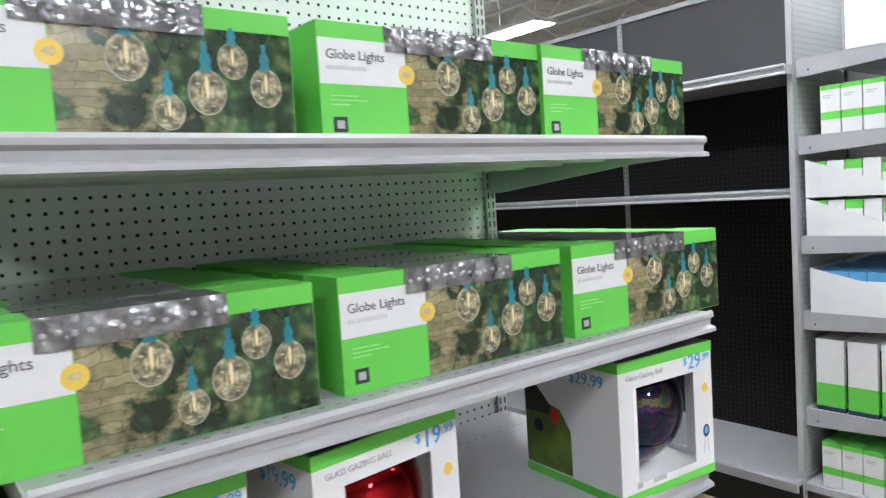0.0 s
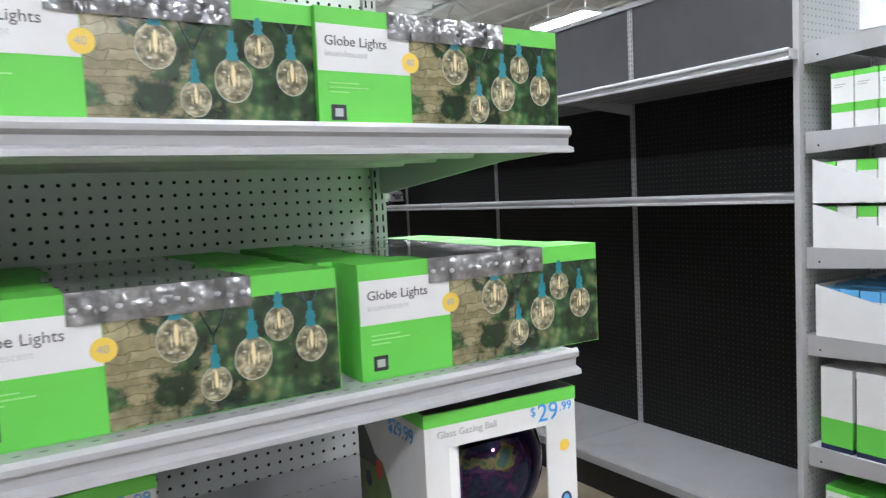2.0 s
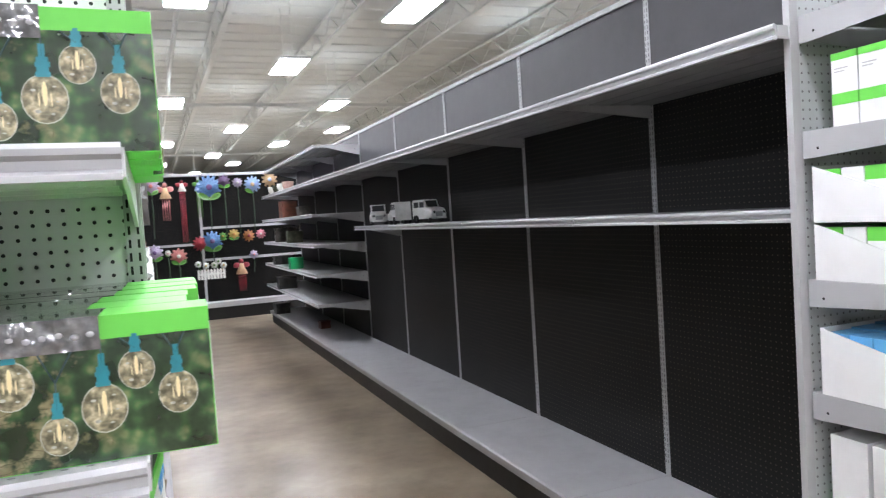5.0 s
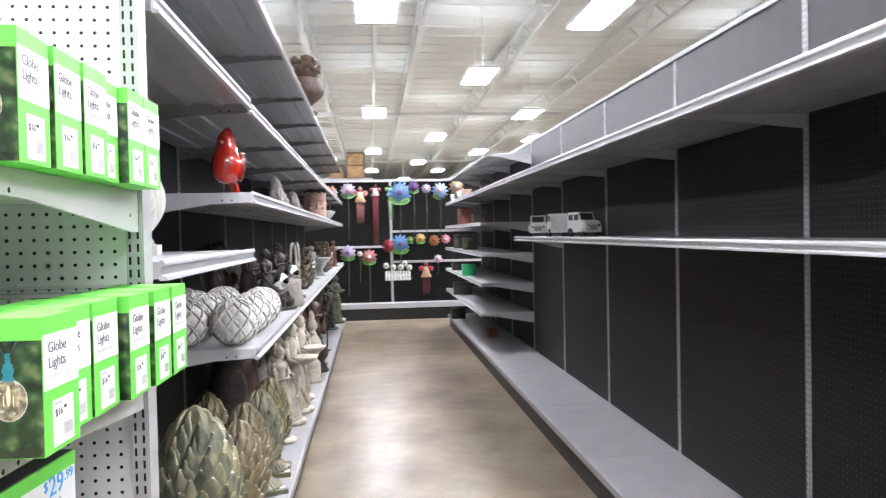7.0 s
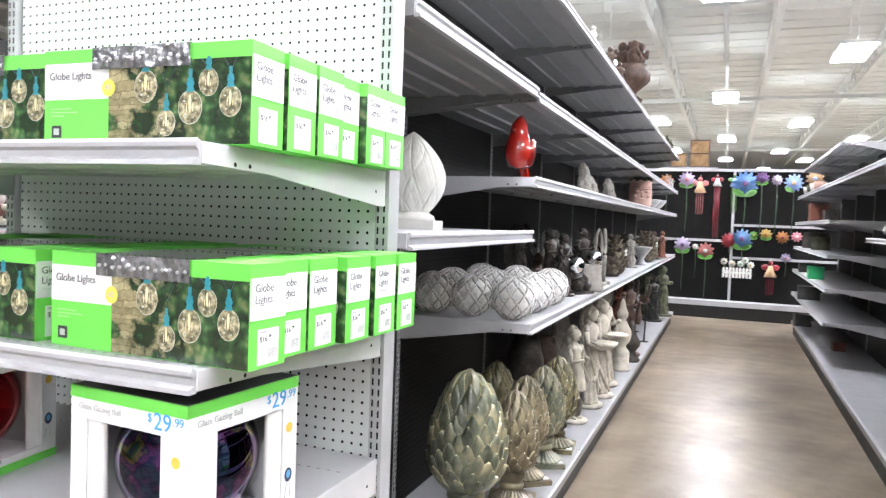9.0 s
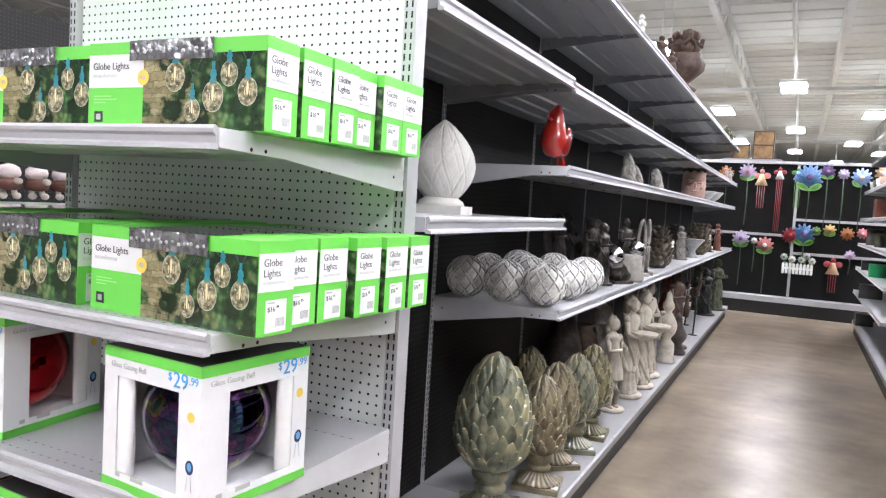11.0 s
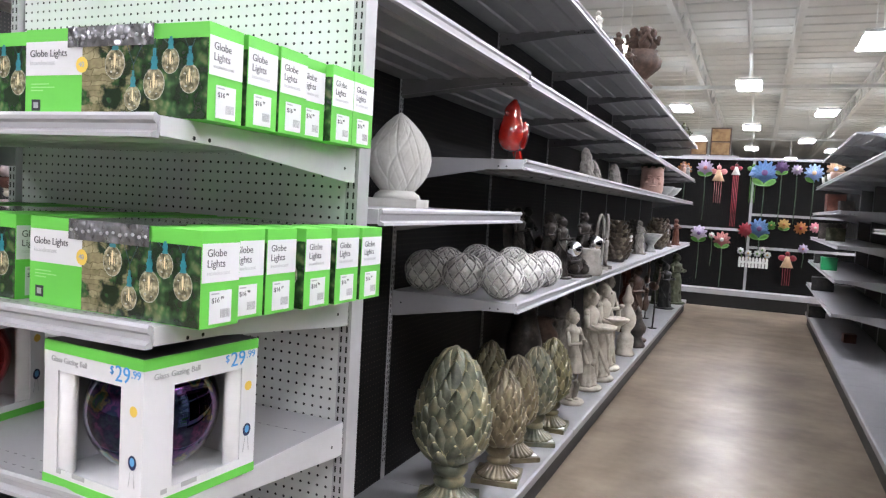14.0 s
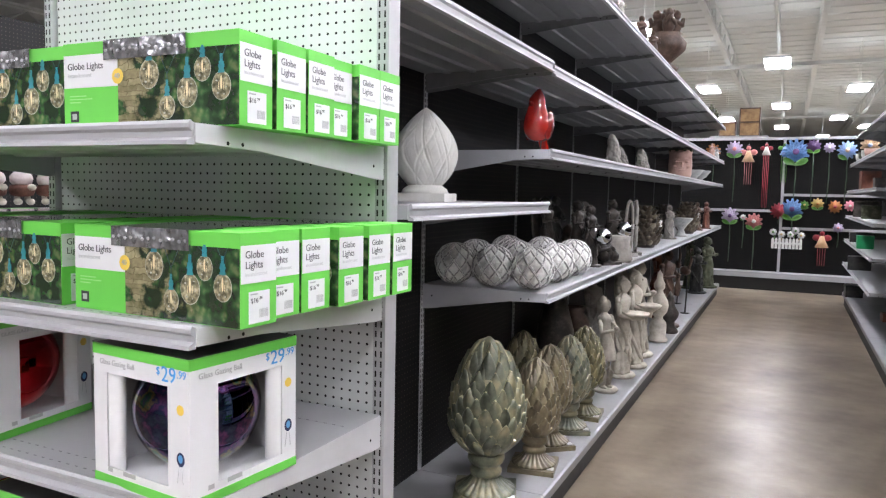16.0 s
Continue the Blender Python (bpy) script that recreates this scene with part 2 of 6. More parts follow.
for i in range(19):
    joist("ceiling_joist", -13.5 + 1.85 * i, "white open-web steel roof joist")
for y in (5.0, 17.2, 29.4, 41.6):
    bm = bmesh.new()
    box(bm, LEFT_X, RIGHT_X, y - 0.04, y + 0.04, CEIL_Z - 0.585, CEIL_Z - 0.575)
    box(bm, LEFT_X, RIGHT_X, y - 0.006, y + 0.006, CEIL_Z - 0.575, CEIL_Z - 0.5)
    single("girder", bm, M_STEEL, kind="structure", label="white steel roof girder", category="girder")
bm = bmesh.new()
tube(bm, [(0.57, BACK_Y, 4.48), (0.57, FAR_Y, 4.48)], 0.035, seg=8)
single("sprinkler_pipe", bm, M_STEEL, kind="structure", label="white overhead pipe along the aisle", category="pipe")

LAMPS = [(0.57, 6.65), (3.2, 6.87), (2.27, 10.22), (0.57, 13.73), (3.9, 14.0), (-0.97, 16.94), (2.22, 17.65), (4.97, 18.06), (0.57, 20.82), (3.89, 21.2), (-2.75, 13.8),
         (2.18, 24.4), (5.7, 24.8), (-1.1, 24.2), (0.52, 27.5), (3.2, 27.8), (-2.8, 3.0), (0.57, -0.41), (3.9, -0.1), (-1.15, -3.9), (2.27, -3.9), (5.6, -3.9), (2.27, 3.0), (6.85, 6.7), (-1.2, 10.1), (6.6, 10.4), (6.8, 3.1), (0.57, -7.4), (-4.5, -3.9), (5.6, 32), (2.0, 32.2), (-1.3, 32)]


def ceiling_lamp():
    g = empty("ceiling_light", label="white rectangular LED light hung under the roof", category="ceiling light", group="store ceiling lights")
    bm = bmesh.new()
    box(bm, -0.24, 0.24, -0.59, 0.59, 0.012, 0.06)
    part("housing", bm, M_STEEL, g, bevel=0.006)
    bm = bmesh.new()
    box(bm, -0.215, 0.215, -0.565, 0.565, 0.0, 0.0118)
    part("diffuser", bm, M_LAMP, g, "glowing white diffuser")
    # added fill panel on the housing, glowing up at the deck
    bm = bmesh.new()
    box(bm, -0.2, 0.2, -0.55, 0.55, 0.0605, 0.07)
    part("ceiling_fill_panel", bm, M_CEILFILL, g, "added glowing panel that brightens the ceiling")
    for sy in (-0.4, 0.4):
        bm = bmesh.new()
        tube(bm, [(0, sy, 0.07), (0, sy, CEIL_Z - LAMP_Z - 0.04)], 0.006, seg=5)
        part("hanger", bm, M_STEEL, g)
    return g


first = ceiling_lamp()
first.matrix_basis = pose(LAMPS[0][0], LAMPS[0][1], LAMP_Z)
for x, y in LAMPS[1:]:
    copy_thing(first, pose(x, y, LAMP_Z))

# ---- shelving ----


def shelf_profile(d, lip=0.05):
    """Outline (out, z) of a shelf of depth d with its price channel at the front; the top is z 0."""
    return [(0, 0), (d - 0.012, 0), (d - 0.004, 0.004), (d, -0.002), (d, -0.009), (d - 0.007, -0.014), (d - 0.008, -lip + 0.012), (d + 0.004, -lip + 0.007),
            (d + 0.005, -lip), (d - 0.012, -lip), (d - 0.016, -0.016), (0, -0.016)]


def shelf(parent, L, d, m, lip=0.042, brackets=(True, True), under=M_UNDERSHADE, deep=0.11, rib=0.0085, arm=None):
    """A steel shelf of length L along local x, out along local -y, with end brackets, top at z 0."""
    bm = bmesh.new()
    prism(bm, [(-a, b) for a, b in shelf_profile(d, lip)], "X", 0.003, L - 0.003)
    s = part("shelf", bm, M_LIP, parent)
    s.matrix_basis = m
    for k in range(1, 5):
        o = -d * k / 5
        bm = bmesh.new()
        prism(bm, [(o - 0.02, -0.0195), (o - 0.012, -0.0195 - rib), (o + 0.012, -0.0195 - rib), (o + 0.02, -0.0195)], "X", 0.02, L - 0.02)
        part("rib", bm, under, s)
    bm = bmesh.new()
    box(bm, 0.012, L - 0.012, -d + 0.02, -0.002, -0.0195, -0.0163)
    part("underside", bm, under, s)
    for on, x in zip(brackets, (0.0, L - 0.006)):
        if on:
            bm = bmesh.new()
            prism(bm, [(-0.002, -0.001), (-d + 0.012, -0.001), (-d + 0.012, -lip + 0.004), (-d * 0.72, -lip - 0.002), (-0.03, -deep), (-0.002, -deep)], "X", x, x + 0.006)
            b = part("bracket", bm, arm or M_WHITE, s)
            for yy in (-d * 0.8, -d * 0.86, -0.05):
                # bracket slot drawn as a dark disc, shadow by colour alone
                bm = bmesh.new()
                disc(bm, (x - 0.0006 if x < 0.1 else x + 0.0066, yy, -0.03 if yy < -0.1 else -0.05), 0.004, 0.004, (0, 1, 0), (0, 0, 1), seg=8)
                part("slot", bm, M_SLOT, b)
    return s


def upright(parent, w, z1, m, slots=True, deep=0.05, slot_mat=None):
    """A slotted steel post, w wide along x, its face at local y 0, facing -y."""
    bm = bmesh.new()
    box(bm, -w / 2, w / 2, 0.0, deep, 0.0, z1)
    u = part("upright", bm, M_UPRIGHT, parent, bevel=0.002)
    u.matrix_basis = m
    if slots:
        # slots are dark slips on the solid face, coloured as the shadow inside
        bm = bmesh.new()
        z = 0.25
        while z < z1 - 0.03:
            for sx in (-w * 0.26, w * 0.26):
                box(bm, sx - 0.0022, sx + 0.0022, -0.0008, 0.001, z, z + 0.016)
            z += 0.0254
        part("slot_shadow_strip", bm, slot_mat or M_SLOT, u)["kind"] = "stuff"
    return u


AISLE_L, AISLE_R = -0.58, 2.178          # back panels of the two runs facing the aisle
BAY = 1.219
TURN_L = 90                               # local -y faces +x
TURN_R = -90                              # local -y faces -x


def back_panels(parent, count, x, y0, z0, z1, side, mat=None, name="back_panel"):
    """Black back panels, a panel a bay, between the posts of a run."""
    for k in range(count):
        bm = bmesh.new()
        box(bm, min(0, side * 0.012), max(0, side * 0.012), 0.016, BAY - 0.016, 0, z1 - z0)
        p = part(name, bm, mat or M_BLACKPEG, parent)
        p.matrix_basis = pose(x, y0 + k * BAY, z0)


def deck(parent, count, x_back, x_front, y0, z, side):
    """The base of a run: a deck a bay with a rolled front, and the black kickplate under it."""
    for k in range(count):
        bm = bmesh.new()
        a, b = sorted((x_back, x_front))
        s = 1 if x_front > x_back else -1
        prism(bm, [(x_back, z), (x_front - s * 0.01, z), (x_front, z - 0.006), (x_front, z - 0.045), (x_front - s * 0.02, z - 0.05), (x_front - s * 0.02, z - 0.02), (x_back, z - 0.02)],
              "Y", y0 + k * BAY + 0.0015, y0 + (k + 1) * BAY - 0.0015)
        part("base_deck", bm, M_DECKSHADE, parent)
    bm = bmesh.new()
    s = 1 if x_front > x_back else -1
    a, b = sorted((x_front - s * 0.05, x_front - s * 0.03))
    box(bm, a, b, y0, y0 + count * BAY, 0.0, z - 0.02)
    part("kickplate", bm, M_KICK, parent)


# left run: eight bays facing the aisle
L0, LN = 0.125, 8
left_run = empty("left_gondola", label="black-backed white steel gondola shelving with garden ornaments", category="shelving")
back_panels(left_run, LN, AISLE_L, L0, 0.15, 2.5, -1)
for k in range(LN + 1):
    upright(left_run, 0.032, 2.52, pose(AISLE_L + 0.004, L0 + k * BAY, 0, 0, 0, TURN_L))
deck(left_run, LN, AISLE_L, 0.025, L0, 0.17, 1)
for k in range(LN):
    at = lambda z, kk=k: pose(AISLE_L, L0 + kk * BAY, z, 0, 0, TURN_L)
    if k == 0:
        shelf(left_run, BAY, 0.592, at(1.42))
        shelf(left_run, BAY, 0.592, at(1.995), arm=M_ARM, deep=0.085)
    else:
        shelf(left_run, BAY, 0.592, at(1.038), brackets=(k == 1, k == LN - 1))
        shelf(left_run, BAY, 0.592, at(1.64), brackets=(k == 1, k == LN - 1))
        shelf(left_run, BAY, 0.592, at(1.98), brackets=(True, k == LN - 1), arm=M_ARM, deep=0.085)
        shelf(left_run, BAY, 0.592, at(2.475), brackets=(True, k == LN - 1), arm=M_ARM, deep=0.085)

# right run: five empty bays, then three with shelves
R0, RN = 0.0, 8
right_run = empty("right_gondola", label="empty black-backed white steel gondola shelving along the aisle", category="shelving")
back_panels(right_run, RN, AISLE_R, R0, 0.15, 1.928, 1)
# same back panel above the top shelf, its lighting painted in as grey
back_panels(right_run, RN, AISLE_R, R0, 1.93, 2.41, 1, M_PANEL_LIT, name="lit_panel")
for k in range(RN + 1):
    upright(right_run, 0.032, 2.44, pose(AISLE_R - 0.004, R0 + k * BAY, 0, 0, 0, TURN_R), slot_mat=M_SLOTGREY)
bm = bmesh.new()
box(bm, AISLE_R - 0.012, AISLE_R + 0.03, R0, R0 + RN * BAY, 2.41, 2.435)
part("top_rail", bm, M_WHITE, right_run)
deck(right_run, RN, AISLE_R, 1.628, R0, 0.188, -1)
for k in range(RN):
    at = lambda z, kk=k: pose(AISLE_R, R0 + (kk + 1) * BAY, z, 0, 0, TURN_R)
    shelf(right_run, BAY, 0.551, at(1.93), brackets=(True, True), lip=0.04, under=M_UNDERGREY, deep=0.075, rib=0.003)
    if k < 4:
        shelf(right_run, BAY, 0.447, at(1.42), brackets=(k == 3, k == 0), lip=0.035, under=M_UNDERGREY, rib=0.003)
    elif k > 4:
        for z in (0.6, 0.92, 1.24, 1.57):
            shelf(right_run, BAY, 0.57, at(z), brackets=(True, True), lip=0.035)
        shelf(right_run, BAY, 0.5, at(2.3), lip=0.03)

# left end unit, facing the cross aisle
end_left = empty("end_shelving", label="white steel end shelving unit with white pegboard back tinted by green bounce", category="shelving")
bm = bmesh.new()
box(bm, -BAY + 0.02, -0.02, 0.0, 0.012, 0, 2.3)
pb = part("pegboard", bm, M_PEG, end_left)
pb.matrix_basis = pose(0, 0.012, 0.15)
for x in (-BAY, 0.0):
    upright(end_left, 0.03, 2.47, pose(x - 0.01, 0.0, 0))
bm = bmesh.new()
box(bm, 0.0052, 0.0082, 0.001, 0.055, 0.0, 2.47)
part("side_panel", bm, M_UPRIGHT, end_left)
EC1, EC2, EC3, EC4 = 1.565, 1.216, 0.89, 0.17
for z, d in ((EC1, 0.637), (EC2, 0.637), (EC3, 0.62), (0.505, 0.63)):
    shelf(end_left, BAY, d, pose(-BAY, 0.0, z), lip=0.037, deep=0.082, under=M_ENDBOUNCE, arm=M_ENDBOUNCE)
for z, d in ((EC1, 0.637), (EC2, 0.637), (EC3, 0.62)):
    # perforations laid on as grey dashes that paint the shade in the holes
    bm = bmesh.new()
    for row in (0.035, 0.075, 0.5):
        for k in range(46):
            x = -BAY + 0.04 + 0.0254 * k
            box(bm, x - 0.004, x + 0.004, -d + row - 0.0012, -d + row + 0.0012, z + 0.0003, z + 0.0009)
    part("perforation_shade_strip", bm, M_PERF, end_left)["kind"] = "stuff"
bm = bmesh.new()
prism(bm, [(0.0, EC4), (-0.6, EC4), (-0.6, EC4 - 0.05), (-0.57, EC4 - 0.05), (-0.57, 0.0), (-0.55, 0.0), (-0.55, EC4 - 0.03), (0.0, EC4 - 0.03)], "X", -BAY, 0.0)
part("base_deck", bm, M_WHITE, end_left)

# right end unit
end_right = empty("end_shelving", label="white steel end shelving unit stocked with boxes", category="shelving")
ER = 1.695
bm = bmesh.new()
box(bm, ER + 0.02, ER + BAY - 0.02, 0.0, 0.012, 0, 2.3)
pb = part("pegboard", bm, M_PEGSHADED, end_right)
pb.matrix_basis = pose(0, 0.004, 0.15)
for x in (ER, ER + BAY):
    upright(end_right, 0.03, 2.47, pose(x, -0.004, 0), slots=False, deep=0.022)
for z in (1.952, 1.637, 1.226, 0.908, 0.497):
    shelf(end_right, BAY, 0.6, pose(ER + 0.012, -0.006, z), lip=0.05, deep=0.075, under=M_WHITE)
bm = bmesh.new()
prism(bm, [(0.0, EC4), (-0.6, EC4), (-0.6, EC4 - 0.05), (-0.57, EC4 - 0.05), (-0.57, 0.0), (-0.55, 0.0), (-0.55, EC4 - 0.03), (0.0, EC4 - 0.03)], "X", ER, ER + BAY)
part("base_deck", bm, M_WHITE, end_right)

# far display wall across the aisle's end
FW = 11.1
far_wall = empty("display_wall", label="black display wall with white rails and base ledge", category="wall", kind="structure")
bm = bmesh.new()
box(bm, -6.0, 8.0, 0.0, 0.06, 0.0, 2.4)
w = part("back_panel", bm, M_BLACKPEGX, far_wall)
w.matrix_basis = pose(0, FW, 0)
for x in (-2.92, -1.07, 0.8, 2.68, 4.5):
    bm = bmesh.new()
    box(bm, x - 0.02, x + 0.02, FW - 0.03, FW - 0.002, 0.2, 2.39)
    part("upright", bm, M_UPRIGHT, far_wall, bevel=0.003)
for x0, x1, z in ((-6, 8, 2.395), (-1.05, 0.78, 1.25), (0.82, 2.66, 1.51), (0.82, 2.66, 0.98)):
    bm = bmesh.new()
    box(bm, x0, x1, FW - 0.05, FW - 0.001, z - 0.02, z + 0.02)
    part("rail", bm, M_LIP, far_wall, bevel=0.003)
bm = bmesh.new()
prism(bm, [(FW - 0.002, 0.28), (FW - 0.3, 0.28), (FW - 0.3, 0.2), (FW - 0.28, 0.2), (FW - 0.28, 0.26), (FW - 0.002, 0.26)], "X", -6, 8)
part("base_ledge", bm, M_WHITE, far_wall)
bm = bmesh.new()
box(bm, -6, 8, FW - 0.26, FW - 0.2, 0.0, 0.259)
part("kickplate", bm, M_KICK, far_wall)

# the next aisle over, seen past the end unit
west_run = empty("west_gondola", label="black-backed shelving of the neighbouring aisle", category="shelving")
back_panels(west_run, 4, -3.6, -0.1, 0.15, 2.5, -1)
for k in range(5):
    upright(west_run, 0.032, 2.52, pose(-3.6 + 0.004, -0.1 + k * BAY, 0, 0, 0, TURN_L))
deck(west_run, 4, -3.6, -3.0, -0.1, 0.17, 1)
for k in range(4):
    for z in (0.85, 1.3):
        shelf(west_run, BAY, 0.5, pose(-3.6, -0.1 + k * BAY, z, 0, 0, TURN_L), brackets=(k == 0, k == 3))

# ---- goods on the end units ----
M_GREEN = painted("print_lime_green", (0.15, 0.62, 0.085, 1), 0.5, 0.03, 9.0, bump=0.01)
M_CARD = painted("print_white_card", (0.78, 0.78, 0.79, 1), 0.42, 0.03, 7.0, bump=0.01)
M_INK = painted("print_dark_ink", (0.03, 0.03, 0.035, 1), 0.5, 0.0, bump=0)
M_TITLE = painted("print_charcoal_ink", (0.1, 0.1, 0.11, 1), 0.5, 0.0, bump=0)
M_PALEINK = painted("print_pale_grey_ink", (0.6, 0.6, 0.61, 1), 0.5, 0.0, bump=0)
M_FAINT = painted("print_pale_green", (0.34, 0.72, 0.26, 1), 0.5, 0.02, bump=0)
M_GREYINK = painted("print_grey_ink", (0.45, 0.45, 0.46, 1), 0.5, 0.0, bump=0)
M_BLUEINK = painted("print_blue_ink", (0.06, 0.35, 0.75, 1), 0.45, 0.0, bump=0)
M_YELLOW = painted("print_yellow", (0.85, 0.6, 0.1, 1), 0.4, 0.03, bump=0)
M_TEAL = painted("print_teal_socket", (0.02, 0.22, 0.27, 1), 0.4, 0.1, 40.0, bump=0)
M_WIRE = painted("print_dark_teal_wire", (0.012, 0.05, 0.055, 1), 0.4, 0.1, 40.0, bump=0)
M_FOAM = painted("white_foam", (0.9, 0.9, 0.9, 1), 0.7, 0.03, 20.0)
M_CYAN = painted("print_sky_blue", (0.12, 0.38, 0.68, 1), 0.4, 0.03, bump=0)
# shadow on the gift carton's top, given as a dark grey
M_LIDSHADOW = painted("lid_shadow_grey", (0.03, 0.03, 0.032, 1), 0.4, 0.05, bump=0)
M_NAVY = painted("print_navy", (0.015, 0.025, 0.09, 1), 0.4, 0.05, bump=0)


def photo_material():
    """Printed garden photo: tan brick courses, leaves and dark gaps."""
    m = Mat("print_garden_photo").set(rough=0.2, coat=0.55)
    co = m.coords()
    br = m.node("ShaderNodeTexBrick", Scale=21.0)
    br.inputs["Color1"].default_value = (0.25, 0.215, 0.125, 1)
    br.inputs["Color2"].default_value = (0.36, 0.32, 0.2, 1)
    br.inputs["Mortar"].default_value = (0.15, 0.125, 0.07, 1)
    mp = m.node("ShaderNodeMapping")
    mp.inputs["Rotation"].default_value = (radians(90), 0, 0)
    m.link(co, mp.inputs["Vector"])
    br.inputs["Mortar Smooth"].default_value = 0.9
    br.inputs["Brick Width"].default_value = 0.9
    wob = m.node("ShaderNodeTexNoise", Scale=14.0, Detail=4.0)
    m.link(co, wob.inputs["Vector"])
    mv = m.node("ShaderNodeVectorMath")
    mv.operation = "MULTIPLY_ADD"
    mv.inputs[1].default_value = (0.05, 0.05, 0.05)
    m.link(wob.outputs["Color"], mv.inputs[0])
    m.link(mp.outputs[0], mv.inputs[2])
    m.link(mv.outputs[0], br.inputs["Vector"])
    lv = m.node("ShaderNodeTexVoronoi", Scale=62.0)
    lv.feature = "SMOOTH_F1"
    m.link(co, lv.inputs["Vector"])
    mixl = m.node("ShaderNodeMath")
    mixl.operation = "MULTIPLY_ADD"
    mixl.inputs[1].default_value = -0.62
    m.link(lv.outputs["Distance"], mixl.inputs[0])
    nl = m.node("ShaderNodeMath")
    nl.operation = "ADD"
    nl.inputs[1].default_value = 0.3
    m.link(m.noise(26.0, 3.0, 0.5), nl.inputs[0])
    m.link(nl.outputs[0], mixl.inputs[2])
    leaves = m.ramp(mixl.outputs[0], [(0.42, (0.02, 0.042, 0.02, 1)), (0.52, (0.03, 0.065, 0.03, 1)), (0.6, (0.042, 0.11, 0.04, 1)), (0.74, (0.15, 0.19, 0.09, 1))])
    sep = m.node("ShaderNodeSeparateXYZ")
    m.link(co, sep.inputs[0])
    gx = m.node("ShaderNodeMapRange")
    gx.inputs[1].default_value, gx.inputs[2].default_value = 0.2, 0.46
    gx.inputs[3].default_value, gx.inputs[4].default_value = -0.07, 0.3
    m.link(sep.outputs["X"], gx.inputs[0])
    ad = m.node("ShaderNodeMath")
    m.link(m.noise(15.0, 5.0, 0.6), ad.inputs[0])
    m.link(gx.outputs[0], ad.inputs[1])
    mask = m.ramp(ad.outputs[0], [(0.45, (0, 0, 0, 1)), (0.51, (1, 1, 1, 1))])
    mix = m.node("ShaderNodeMix")
    mix.data_type = "RGBA"
    m.link(mask, mix.inputs[0])
    m.link(br.outputs["Color"], mix.inputs[6])
    m.link(leaves, mix.inputs[7])
    grain = m.node("ShaderNodeMix")
    grain.data_type, grain.blend_type = "RGBA", "MULTIPLY"
    grain.inputs[0].default_value = 1.0
    m.link(mix.outputs[2], grain.inputs[6])
    m.link(m.ramp(m.noise(24.0, 4.0, 0.6), [(0.34, (0.5, 0.52, 0.42, 1)), (0.5, (0.9, 0.9, 0.85, 1)), (0.68, (1.35, 1.35, 1.25, 1))]), grain.inputs[7])
    m.link(grain.outputs[2], m.b.inputs["Base Color"])
    m.bump(m.noise(9.0, 3.0, 0.6), 0.22, 0.012)      # loose clear wrap
    return m.m


def film_material():
    """Crinkled dark plastic film over the bulb window, with pale glints put into its colour."""
    m = Mat("plastic_film_with_glints").set(rough=0.14, metal=0.6, coat=0.9)
    m.link(m.ramp(m.noise(45.0, 4.0), [(0.36, (0.16, 0.16, 0.165, 1)), (0.52, (0.3, 0.3, 0.31, 1)), (0.68, (0.5, 0.5, 0.52, 1))]), m.b.inputs["Base Color"])
    m.bump(m.noise(26.0, 2.0), 0.7, 0.025)
    return m.m


def bulb_print():
    m = Mat("print_glass_bulb").set(rough=0.16, coat=0.5)
    m.link(m.ramp(m.noise(90.0, 3.0), [(0.35, (0.09, 0.085, 0.05, 1)), (0.48, (0.22, 0.2, 0.13, 1)), (0.58, (0.4, 0.35, 0.22, 1)), (0.68, (0.66, 0.58, 0.4, 1))]), m.b.inputs["Base Color"])
    return m.m


M_PHOTO, M_FILM, M_BULB = photo_material(), film_material(), bulb_print()
# pale glossy grey for the glints along the wrapped cord
M_GLINT = painted("wrapped_cord_glint", (0.42, 0.42, 0.44, 1), 0.1, 0.1, 60.0, bump=0, coat=1.0)
M_FILAMENT = painted("print_warm_filament", (0.85, 0.72, 0.42, 1), 0.3, 0.05, 80.0, bump=0)
M_BULBRIM = painted("print_bulb_rim", (0.5, 0.5, 0.42, 1), 0.25, 0.25, 80.0, bump=0)
M_LAWN = painted("print_lawn", (0.12, 0.2, 0.03, 1), 0.35, 0.3, 20.0, bump=0)
M_HEDGE = painted("print_hedge", (0.02, 0.03, 0.012, 1), 0.35, 0.3, 30.0, bump=0)
M_REDINK = painted("print_red", (0.6, 0.03, 0.02, 1), 0.3, 0.05, bump=0)

TEXTS = {}


def lettering(body, size, mat, parent, m, name="lettering"):
    """Flat lettering from the built-in font, lower left corner at the pose m, reading along local x, up local y."""
    key = (body, size, mat.name)
    if key not in TEXTS:
        cu = bpy.data.curves.new("type", "FONT")
        cu.body, cu.size, cu.extrude = body, size, 0.0004
        cu.resolution_u = 3
        tmp = new("type", cu)
        bpy.context.view_layer.update()
        me = bpy.data.meshes.new_from_object(tmp.evaluated_get(bpy.context.evaluated_depsgraph_get()))
        bpy.data.objects.remove(tmp)
        me.materials.clear()
        me.materials.append(mat)
        TEXTS[key] = me
    ob = new(name, TEXTS[key])
    ob.parent, ob.matrix_basis = parent, m
    return ob


FRONT = (90, 0, 0)      # lettering on a face that looks along -y
SIDE = (90, 0, 90)      # lettering on a face that looks along +x
BL, BH, BD = 0.433, 0.164, 0.09


